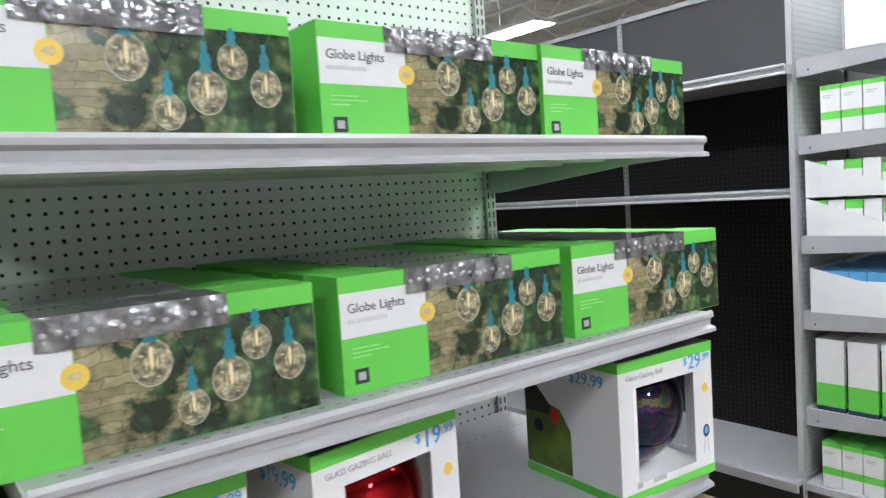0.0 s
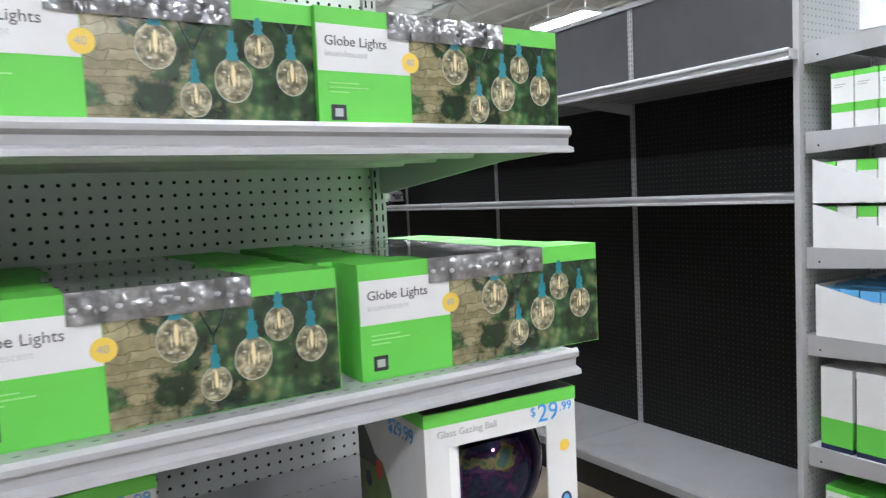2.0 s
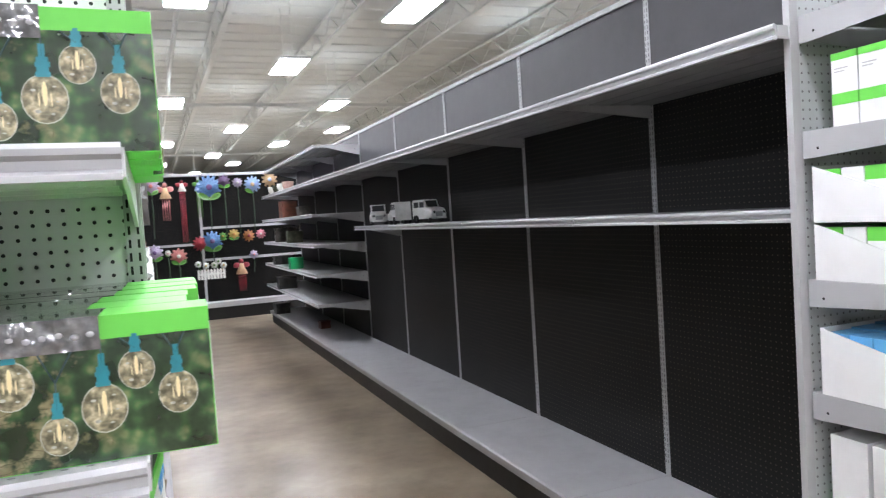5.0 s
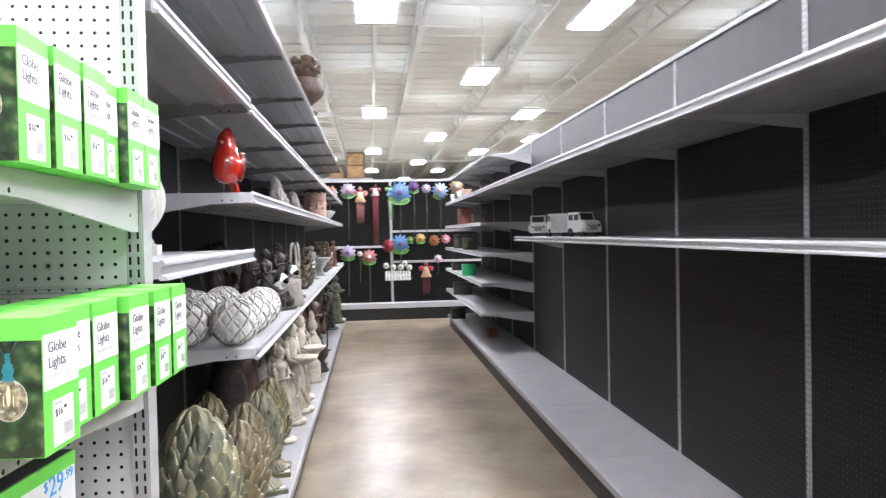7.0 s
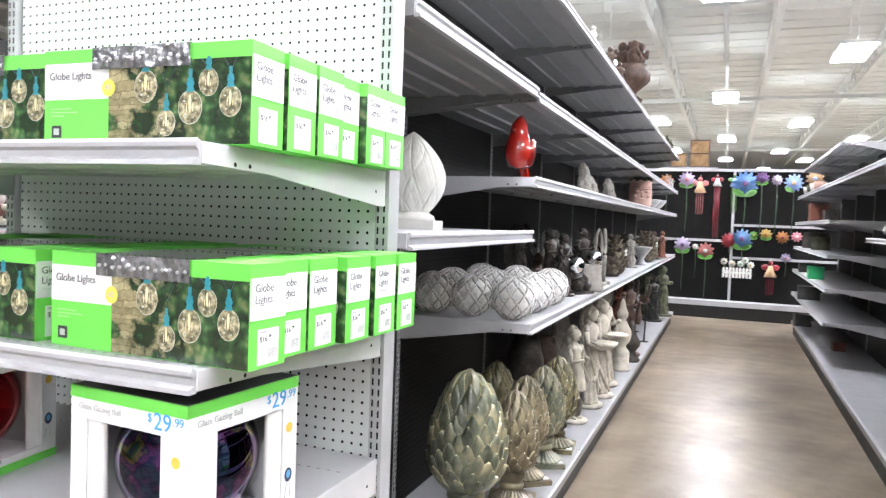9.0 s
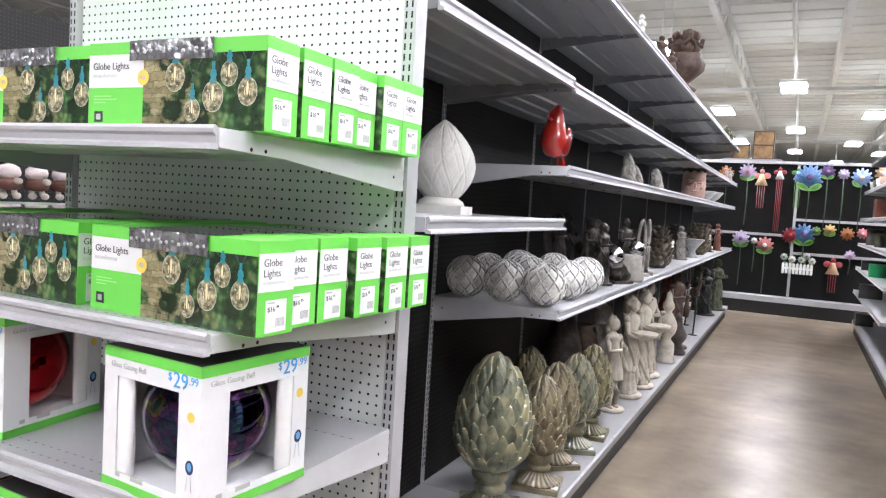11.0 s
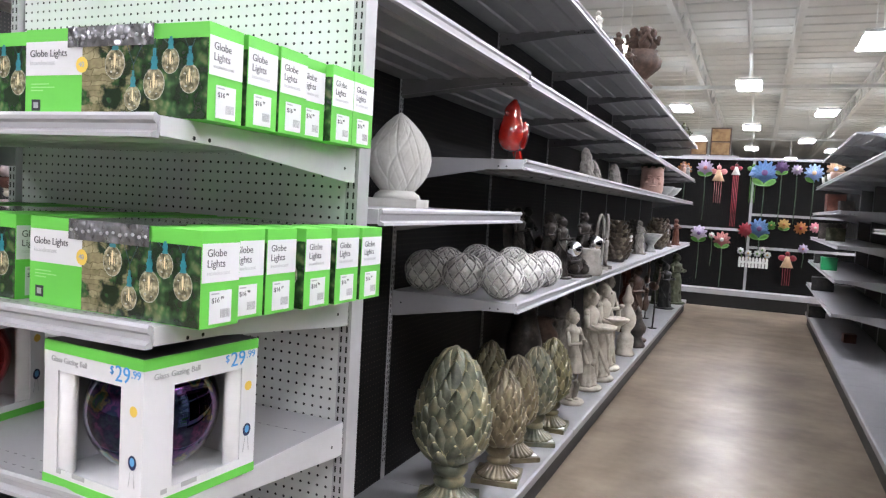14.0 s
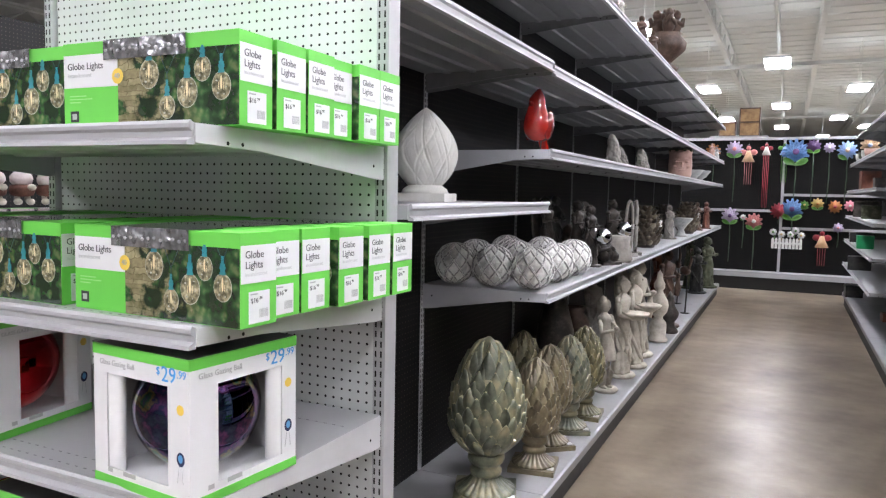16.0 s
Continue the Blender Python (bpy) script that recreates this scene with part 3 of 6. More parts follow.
def globe_box():
    """A carton of string lights: x 0..BL, y 0..BD (front at 0), z 0..BH."""
    g = empty("light_box", label="lime green and white carton of globe string lights", category="box", group="cartons of globe string lights")
    bm = bmesh.new()
    box(bm, 0, BL, 0, BD, 0, BH)
    part("carton", bm, M_GREEN, g, bevel=0.0012)
    e = 0.0008
    bm = bmesh.new()
    box(bm, 0.146, BL - 0.001, -e, 0.0, 0.001, BH * 0.84)
    part("picture", bm, M_PHOTO, g, "printed photo of lights in a garden")
    bm = bmesh.new()
    box(bm, 0.0012, 0.145, -e, 0.0, BH * 0.48, BH * 0.86)
    part("label", bm, M_CARD, g, "white name panel")
    bm = bmesh.new()
    n = 14
    for i in range(n):      # crinkled film over the window in the top edge
        x0, x1 = 0.11 + 0.207 * i / n, 0.11 + 0.207 * (i + 1) / n
        d0, d1 = (0.0022 + 0.0012 * ((i * 7) % 3)), (0.0022 + 0.0012 * (((i + 1) * 7) % 3))
        v = [bm.verts.new(p) for p in ((x0, -d0, BH * 0.78), (x1, -d1, BH * 0.78), (x1, -d1, BH + 0.001), (x0, -d0, BH + 0.001), (x1, BD - 0.012, BH + 0.0018), (x0, BD - 0.012, BH + 0.0018), (x0, BD - 0.012, BH * 0.99), (x1, BD - 0.012, BH * 0.99))]
        for q in ((0, 1, 2, 3), (3, 2, 4, 5), (5, 4, 7, 6)):
            bm.faces.new([v[k] for k in q])
    bmesh.ops.remove_doubles(bm, verts=bm.verts[:], dist=0.00002)
    part("window_film", bm, M_FILM, g, "dark crinkled clear-plastic window")
    bm = bmesh.new()
    for i in range(13):     # white glints of the cord under the film, modelled as small bumps
        blob(bm, (0.118 + 0.0158 * i, -0.0032, BH * (0.885 + 0.012 * math.sin(i * 2.1))), (0.0048, 0.0022, 0.0036), seg=8)
    part("glint_strip", bm, M_GLINT, g, "row of bumps standing for pale glints of the cord under the film")["kind"] = "stuff"
    for (u, w, r) in ((0.52, 0.59, 0.0275), (0.62, 0.22, 0.022), (0.73, 0.37, 0.028), (0.812, 0.61, 0.0225), (0.91, 0.42, 0.025)):
        x, z = u * BL, w * BH
        bm = bmesh.new()
        disc(bm, (x, -0.0011, z), r * 0.86, r, (1, 0, 0), (0, 0, 1), 0)
        disc(bm, (x, -0.0014, z), r * 0.82, r * 0.955, (1, 0, 0), (0, 0, 1), 1)
        disc(bm, (x, -0.0017, z + r * 0.22), r * 0.1, r * 0.5, (1, 0, 0), (0, 0, 1), 2, 12)
        for k, (du, dv, q) in enumerate(((-0.5, 0.35, 0.1), (0.45, 0.5, 0.07), (-0.35, -0.5, 0.12), (0.3, -0.6, 0.08), (0.55, -0.1, 0.06))):
            disc(bm, (x + du * r * 0.8, -0.0018, z + dv * r), r * q, r * q * 0.6, (1, 0, 0), (0, 0, 1), 0, 8)
        for k in (-1, 1):
            disc(bm, (x + r * 0.22 * k, -0.0019, z - r * 0.02), r * 0.03, r * 0.3, (1, 0, 0), (0, 0, 1), 2, 8)
        b = part("printed_bulb", bm, [M_BULBRIM, M_BULB, M_FILAMENT], g)
        bm = bmesh.new()
        for k in range(4):
            o = r * (0.27 if k % 2 == 0 else 0.22)
            box(bm, x - o, x + o, -0.0015, -0.0009, z + r * (0.88 + 0.2 * k), z + r * (1.08 + 0.2 * k))
        box(bm, x - r * 0.12, x + r * 0.12, -0.0015, -0.0009, z + r * 1.68, min(z + r * 2.2, BH * 0.86))
        part("printed_socket", bm, M_TEAL, b)
    for a, b in (((0.575, 0.84), (0.62, 0.58)), ((0.675, 0.84), (0.62, 0.58)), ((0.62, 0.6), (0.62, 0.4)), ((0.73, 0.85), (0.73, 0.66)), ((0.775, 0.84), (0.812, 0.76)), ((0.88, 0.84), (0.91, 0.7)), ((0.935, 0.84), (0.91, 0.7))):
        bm = bmesh.new()
        tube(bm, [(a[0] * BL, -0.0006, a[1] * BH), (b[0] * BL, -0.0006, b[1] * BH)], 0.0011, 0, 4)
        part("printed_wire", bm, M_WIRE, g)
    bm = bmesh.new()
    disc(bm, (0.146, -0.0015, BH * 0.59), 0.0145, 0.0145, (1, 0, 0), (0, 0, 1))
    part("yellow_dot", bm, M_YELLOW, g)
    lettering("40", 0.014, M_GREYINK, g, pose(0.138, -0.0018, BH * 0.565, *FRONT))
    lettering("Globe Lights", 0.0188, M_TITLE, g, pose(0.012, -0.0012, BH * 0.69, *FRONT))
    lettering("incandescent", 0.0125, M_PALEINK, g, pose(0.012, -0.0012, BH * 0.6, *FRONT))
    bm = bmesh.new()
    box(bm, 0.018, 0.04, -0.0009, 0, 0.013, 0.034)
    box(bm, 0.023, 0.035, -0.0013, -0.0009, 0.018, 0.029, 1)
    part("approval_mark", bm, [M_INK, M_GREYINK], g)
    for k, w in enumerate((0.03, 0.06, 0.045)):
        bm = bmesh.new()
        box(bm, 0.016, 0.016 + w, -0.0009, 0, 0.05 + 0.006 * k, 0.0518 + 0.006 * k)
        part("print_line", bm, M_FAINT, g)
    # end face, looking along +x
    bm = bmesh.new()
    box(bm, BL, BL + e, 0.0012, BD - 0.0012, BH * 0.47, BH * 0.87)
    part("end_label", bm, M_CARD, g)
    lettering("Globe", 0.0185, M_TITLE, g, pose(BL + 0.0009, 0.011, BH * 0.735, *SIDE))
    lettering("Lights", 0.0185, M_TITLE, g, pose(BL + 0.0009, 0.011, BH * 0.625, *SIDE))
    lettering("incandescent", 0.0105, M_PALEINK, g, pose(BL + 0.0009, 0.011, BH * 0.545, *SIDE))
    bm = bmesh.new()
    box(bm, BL, BL + e, 0.02, 0.072, 0.006, 0.062)
    tag = part("price_tag", bm, M_CARD, g, "white price sticker")
    lettering("$16", 0.0125, M_TITLE, tag, pose(BL + 0.0009, 0.024, 0.042, *SIDE))
    lettering("99", 0.007, M_INK, tag, pose(BL + 0.0009, 0.046, 0.047, *SIDE))
    bm = bmesh.new()
    for k in range(7):
        box(bm, BL + e, BL + e + 0.0004, 0.046 + 0.0033 * k, 0.0478 + 0.0033 * k, 0.015, 0.03)
    box(bm, BL + e, BL + e + 0.0004, 0.024, 0.042, 0.056, 0.0585)
    part("barcode", bm, M_GREYINK, tag)["kind"] = "stuff"
    return g


proto = globe_box()
spots = []
rnd = random.Random(4)
# the two front columns, box by box from front to back: right end x, right front y, lean
for z, ends in ((EC2, ((0.075, -0.602, -2.4), (0.056, -0.508, -1.9), (0.062, -0.414, -1.6), (0.079, -0.312, -1.3), (0.086, -0.207, -0.9), (0.089, -0.106, -0.4))),
                (EC1, ((0.039, -0.561, 1.5), (0.041, -0.463, 1.0), (0.043, -0.369, 0.5), (0.031, -0.285, 0.2), (0.047, -0.19, 0.0), (0.048, -0.104, 0.0)))):
    for x, y, lean in ends:
        a = radians(lean)
        spots.append(pose(x - BL * math.cos(a), y - BL * math.sin(a), z + 0.0005, 0, 0, lean))
# the columns behind them along the shelf
for z, y0, xs, turn in ((EC2, -0.58, (-0.825, -1.30), -0.8), (EC1, -0.565, (-0.82, -1.29), 0.6)):
    for x in xs:
        for i in range(6):
            spots.append(pose(x + rnd.uniform(-0.01, 0.01) * (i > 0), y0 + 0.0918 * i, z + 0.0005, 0, 0, turn * (1 - i / 5) + rnd.uniform(-0.4, 0.4)))
proto.matrix_basis = spots[0]
for m in spots[1:]:
    copy_thing(proto, m)


def iridescent(name, stops, scale=7.0, rough=0.05):
    """Dark mirror glass, stained in patches and lightly crackled."""
    m = Mat(name).set(rough=rough, metal=1.0, coat=0.0, spec=0.4)
    m.link(m.ramp(m.noise(scale, 4.0, 0.6), stops), m.b.inputs["Base Color"])
    cr = m.node("ShaderNodeTexVoronoi", Scale=38.0)
    wob = m.node("ShaderNodeVectorMath")
    wob.operation = "MULTIPLY_ADD"
    wob.inputs[1].default_value = (0.05, 0.05, 0.05)
    nz = m.node("ShaderNodeTexNoise", Scale=20.0)
    m.link(m.coords(), nz.inputs["Vector"])
    m.link(nz.outputs["Color"], wob.inputs[0])
    m.link(m.coords(), wob.inputs[2])
    m.link(wob.outputs[0], cr.inputs["Vector"])
    m.bump(cr.outputs["Distance"], 0.03, 0.003)
    return m.m


M_OIL = iridescent("iridescent_glass", [(0.32, (0.05, 0.03, 0.11, 1)), (0.4, (0.035, 0.06, 0.1, 1)), (0.45, (0.03, 0.035, 0.09, 1)), (0.51, (0.13, 0.045, 0.14, 1)), (0.55, (0.035, 0.04, 0.11, 1)), (0.6, (0.25, 0.19, 0.08, 1)), (0.65, (0.05, 0.15, 0.1, 1)), (0.73, (0.13, 0.06, 0.22, 1))], 15.0, 0.03)
M_REDBALL = iridescent("red_mercury_glass", [(0.3, (0.22, 0.008, 0.01, 1)), (0.55, (0.46, 0.015, 0.018, 1)), (0.75, (0.6, 0.04, 0.04, 1))], 5.0)
GS = 0.268


def gift_box(price, ball_mat, label, title="Glass Gazing Ball"):
    """A windowed carton: x 0..GS, y 0..GS (front at 0), z 0..GS; windows in the front and the +x side."""
    g = empty("gazing_ball_box", label=label, category="box", group="gazing ball cartons")
    t = 0.003
    a, b, c, d = 0.039, GS * 0.79, GS * 0.12, GS * 0.8
    a2, b2 = GS * 0.24, GS * 0.85
    for e in ((0, GS, GS - t, GS, 0, GS), (0, t, t, GS - t, 0, GS), (t, GS - t, t, GS - t, 0.0, t), (t, GS - t, t, GS - t, GS - t, GS)):
        bm = bmesh.new()
        box(bm, *e)
        part("carton_panel", bm, M_CARD, g)
    for axis, plane, lo, hi, e0, e1 in (("Y", (0, t), a, b, 0, GS), ("X", (GS - t, GS), a2, b2, t, GS - t)):
        bm = bmesh.new()        # one panel with a cut-out window
        k = [[], []]
        for q, w in enumerate(plane):
            for u, v in ((e0, 0), (e1, 0), (e1, GS), (e0, GS), (lo, c), (hi, c), (hi, d), (lo, d)):
                k[q].append(bm.verts.new((u, w, v) if axis == "Y" else (w, u, v)))
        for q in (0, 1):
            for n in range(4):
                m2 = (n + 1) % 4
                bm.faces.new((k[q][n], k[q][m2], k[q][4 + m2], k[q][4 + n]))
        for n in range(4):
            m2 = (n + 1) % 4
            bm.faces.new((k[0][n], k[0][m2], k[1][m2], k[1][n]))
            bm.faces.new((k[0][4 + n], k[0][4 + m2], k[1][4 + m2], k[1][4 + n]))
        part("window_panel", bm, M_CARD, g)
    for z0, z1 in ((-0.0004, 0.017), (GS - 0.0195, GS + 0.0002)):
        strips = [(-0.0009, GS + 0.0009, -0.0009, 0.0025, z0, z1), (GS - 0.0025, GS + 0.0009, 0.0025, GS + 0.0009, z0, z1), (-0.0009, 0.0025, 0.0025, GS + 0.0009, z0, z1)]
        for e in strips:
            bm = bmesh.new()
            box(bm, *e)
            part("green_band", bm, M_GREEN, g)
    # lid plate carries the shadow of the shelf above in its colour
    bm = bmesh.new()
    box(bm, 0.0026, GS - 0.0026, 0.0026, GS + 0.0006, GS + 0.0003, GS + 0.001)
    part("lid", bm, M_LIDSHADOW, g, "carton lid coloured dark grey as if in shadow")
    bm = bmesh.new()
    blob(bm, (GS / 2 + 0.008, GS / 2 - 0.008, 0.1412), (0.1215, 0.1215, 0.1215), seg=48)
    bm2 = part("gazing_ball", bm, ball_mat, g, "mirror-glazed glass gazing ball")
    for sx, sy, hx, hy in ((0.034, 0.019, 0.03, 0.015), (GS - 0.019, GS - 0.034, 0.015, 0.03), (0.019, GS - 0.034, 0.015, 0.03)):
        bm = bmesh.new()
        lathe(bm, [(0, 0.0195), (0.8, 0.0195), (0.98, 0.025), (1.0, 0.12), (0.98, GS - 0.03), (0.8, GS - 0.022), (0, GS - 0.022)], 28)
        for v in bm.verts:      # flattened foam column
            v.co.x, v.co.y = sx + hx * v.co.x, sy + hy * v.co.y
        part("foam_post", bm, M_FOAM, g)
    bm = bmesh.new()
    box(bm, 0.0035, GS - 0.0035, 0.0035, GS - 0.0035, 0.0172, 0.0192)
    part("liner", bm, M_FOAM, g)
    for rot, org in ((FRONT, lambda u, w: (u, -0.0006, w)), (SIDE, lambda u, w: (GS + 0.0006, u, w))):
        lettering(title, 0.0148 if title[1] == "l" else 0.0125, M_GREYINK, g, pose(*org(0.02, GS * 0.86), *rot))
        lettering("$", 0.02, M_BLUEINK, g, pose(*org(GS * 0.68, GS * 0.87), *rot))
        lettering(price, 0.04, M_BLUEINK, g, pose(*org(GS * 0.73, GS * 0.83), *rot))
        lettering(".99", 0.02, M_BLUEINK, g, pose(*org(GS * 0.885, GS * 0.87), *rot))
        bm = bmesh.new()
        u, v = ((1, 0, 0), (0, 0, 1)) if rot is FRONT else ((0, 1, 0), (0, 0, 1))
        disc(bm, org(GS * 0.915, GS * 0.66), 0.0095, 0.0095, u, v)
        part("yellow_dot", bm, M_YELLOW, g)
        bm = bmesh.new()
        disc(bm, org(GS * 0.915, GS * 0.33), 0.0105, 0.013, u, v, 0)
        disc(bm, [k * 1 for k in Vector(org(GS * 0.915, GS * 0.335)) + Vector(((0, -0.0004, 0) if rot is FRONT else (0.0004, 0, 0)))], 0.006, 0.008, u, v, 1, 10)
        for du in (-0.004, 0.003):
            p, q = Vector(org(GS * 0.915 + du, GS * 0.28)), Vector(org(GS * 0.915 + du * 2.2, GS * 0.17))
            tube(bm, [p, q], 0.0006, 2, 4)
        part("printed_ball_on_stake", bm, [M_NAVY, M_CYAN, M_GREYINK], g)
        bm = bmesh.new()
        q = org(0.02, 0.024)
        s = Vector(u)
        for k in range(2):
            w0 = Vector(q) + s * (0.02 + 0.045 * k)
            w1 = w0 + s * (0.014 + 0.022 * k)
            lo, hi = w0 + Vector((0, 0, 0.0)), w1 + Vector((0, 0, 0.009))
            bm.faces.new([bm.verts.new(c3) for c3 in (lo, (hi.x, hi.y, lo.z), hi, (lo.x, lo.y, hi.z))])
        part("maker_mark", bm, M_GREYINK, g)
    # lawn photo on the far side panel
    bm = bmesh.new()
    x = -0.0008
    v = [bm.verts.new((x, yy, zz)) for yy, zz in ((0.13, 0.02), (GS - 0.002, 0.02), (GS - 0.002, 0.17), (0.16, 0.15), (0.13, 0.11))]
    bm.faces.new(v[::-1]).material_index = 0
    v = [bm.verts.new((x - 0.0004, yy, zz)) for yy, zz in ((0.17, 0.135), (GS - 0.002, 0.13), (GS - 0.002, 0.185), (0.24, 0.2), (0.2, 0.165))]
    bm.faces.new(v[::-1]).material_index = 1
    disc(bm, (x - 0.0007, 0.175, 0.135), 0.014, 0.017, (0, -1, 0), (0, 0, 1), 2)
    disc(bm, (x - 0.0007, 0.225, 0.105), 0.014, 0.014, (0, -1, 0), (0, 0, 1), 3)
    part("lawn_picture", bm, [M_LAWN, M_HEDGE, M_REDINK, M_NAVY], g, "printed picture of gazing balls on a lawn")
    lettering("$" + price + ".99", 0.034, M_BLUEINK, g, pose(-0.0006, 0.13, GS * 0.8, 90, 0, -90))
    return g


SH3 = EC3
gb = gift_box("29", M_OIL, "white windowed carton holding an iridescent glass gazing ball")
gb.matrix_basis = pose(-0.279, -0.609, SH3 + 0.0008, 0, 0, -5)
rb = gift_box("19", M_REDBALL, "white windowed carton holding a red glass gazing ball", "GLASS GAZING BALL")
rb.matrix_basis = pose(-0.9, -0.61, SH3 + 0.0008, 0, 0, 7)
for x, y, z, r in ((-1.245, -0.605, SH3, 4), (-0.36, -0.59, 0.505, 2), (-0.7, -0.56, 0.505, -2), (-1.1, -0.55, 0.505, 1)):
    copy_thing(rb, pose(x, y, z + 0.0008, 0, 0, r))


# right end unit: slim cartons, display trays, lamp cartons
def slim_carton():
    g = empty("slim_carton", label="white and lime green slim carton standing upright", category="box", group="slim cartons on the end unit")
    bm = bmesh.new()
    box(bm, 0, 0.07, 0, 0.075, 0, 0.19)
    part("carton", bm, M_CARD, g, bevel=0.001)
    for z0, z1 in ((0.055, 0.085), (0.172, 0.1905)):
        bm = bmesh.new()
        box(bm, -0.0006, 0.0706, -0.0006, 0.0756, z0, z1)
        part("green_band", bm, M_GREEN, g)
    bm = bmesh.new()
    for k, w in enumerate((0.04, 0.03)):
        box(bm, -0.0008, 0, 0.066 - w, 0.066, 0.148 - 0.008 * k, 0.151 - 0.008 * k)
        box(bm, 0.006, 0.006 + w, -0.0008, 0, 0.148 - 0.008 * k, 0.151 - 0.008 * k)
    part("print_line", bm, M_GREYINK, g)
    return g


def tray(h0, h1, fill, label):
    """A white display tray with a sloping side, filled with small cartons: x 0..0.28, y 0..0.34 (front at 0)."""
    g = empty("display_tray", label=label, category="display tray")
    W, D, t = 0.3, 0.36, 0.004
    for x in (0, W - t):
        bm = bmesh.new()
        prism(bm, [(0, 0), (D, 0), (D, h1), (0.0, h0)], "X", x, x + t)
        part("side", bm, M_CARD, g)
    bm = bmesh.new()
    box(bm, t, W - t, 0, t, 0, h0)
    box(bm, t, W - t, D - t, D, 0, h1)
    box(bm, t, W - t, t, D - t, 0, t)
    part("body", bm, M_CARD, g)
    n = 5
    for i in range(n):
        for j in range(3):
            bm = bmesh.new()
            y0, y1 = 0.01 + (D - 0.02) * i / n, 0.01 + (D - 0.02) * (i + 0.93) / n
            x0 = 0.01 + 0.093 * j
            hh = h1 - 0.012 - (0.02 if i == 0 else 0) + 0.004 * ((i * 3 + j) % 3)
            box(bm, x0, x0 + 0.088, y0, y1, 0.0045, hh)
            box(bm, x0 - 0.0004, x0 + 0.0884, y0 - 0.0004, y1 + 0.0004, hh - 0.035, hh + 0.0005, 1)
            part("small_carton", bm, [M_CARD, fill if (i + j) % 2 == 0 or fill is M_CYAN else M_CARD], g)
    return g


def lamp_carton():
    g = empty("solar_light_box", label="white green and navy carton with a window onto black path lights", category="box")
    bm = bmesh.new()
    box(bm, 0, 0.14, 0, 0.11, 0, 0.3)
    part("carton", bm, M_CARD, g, bevel=0.001)
    for z0, z1, mm in ((0.018, 0.115, M_GREEN), (-0.0004, 0.0178, M_NAVY)):
        bm = bmesh.new()
        box(bm, -0.0008, 0.1408, -0.0008, 0.1108, z0, z1)
        part("print_band", bm, mm, g)
    bm = bmesh.new()
    box(bm, 0.02, 0.12, -0.0016, -0.0009, 0.04, 0.27)
    part("window", bm, M_INK, g, "dark window")
    bm = bmesh.new()
    for k in range(3):
        tube(bm, [(0.035 + 0.03 * k, -0.006, 0.2), (0.035 + 0.03 * k, -0.006, 0.26)], 0.009, 0, 8)
        tube(bm, [(0.035 + 0.03 * k, -0.004, 0.05), (0.035 + 0.03 * k, -0.004, 0.2)], 0.003, 0, 6)
    part("path_light", bm, M_INK, g)
    return g


def box_run(proto_ob, places):
    proto_ob.matrix_basis = places[0]
    for pm in places[1:]:
        copy_thing(proto_ob, pm)


box_run(slim_carton(), [pose(1.72 + 0.076 * i, -0.17 - 0.08 * j, 1.638) for j in range(4) for i in range(6)] +
        [pose(1.72 + 0.076 * i, -0.14 - 0.08 * j, 0.171) for j in range(5) for i in range(6)])
tr = tray(0.03, 0.155, M_GREEN, "white display tray of small green-topped cartons")
tr.matrix_basis = pose(1.712, -0.39, 1.2268)
for x, z in ((2.05, 1.2268), (1.712, 1.384), (2.05, 1.384)):
    copy_thing(tr, pose(x, -0.39, z))
tb = tray(0.1, 0.185, M_CYAN, "white display tray of sky blue cartons")
tb.matrix_basis = pose(1.708, -0.4, 0.9088)
copy_thing(tb, pose(2.05, -0.4, 0.9088))
box_run(lamp_carton(), [pose(1.72 + 0.15 * i, -0.16 - 0.125 * j, 0.4978) for j in range(3) for i in range(4)])
for i, (x, y, r) in enumerate(((1.74, -0.5, 8), (2.1, -0.47, -4))):
    g = empty("white_carton", pose(x, y, 1.953, 0, 0, r), label="plain white carton on the upper shelf", category="box")
    bm = bmesh.new()
    box(bm, 0, 0.3, 0, 0.3, 0, 0.26)
    part("carton", bm, M_CARD, g, bevel=0.002)
    bm = bmesh.new()
    box(bm, -0.0008, 0.0, 0.03, 0.16, 0.14, 0.2)
    part("print_panel", bm, M_CYAN, g)

# ---- garden ornaments on the left run ----
def weathered(name, a, b, c, scale=8.0, rough=0.6, coat=None, metal=0.0, relief=0.5):
    m = Mat(name).set(rough=rough, coat=coat, metal=metal)
    co = m.coords()
    m.link(m.ramp(m.noise(scale, 6.0, 0.7, co), [(0.3, a), (0.5, b), (0.72, c)]), m.b.inputs["Base Color"])
    m.bump(m.noise(scale * 5, 6.0, 0.65, co), relief, 0.006)
    return m.m


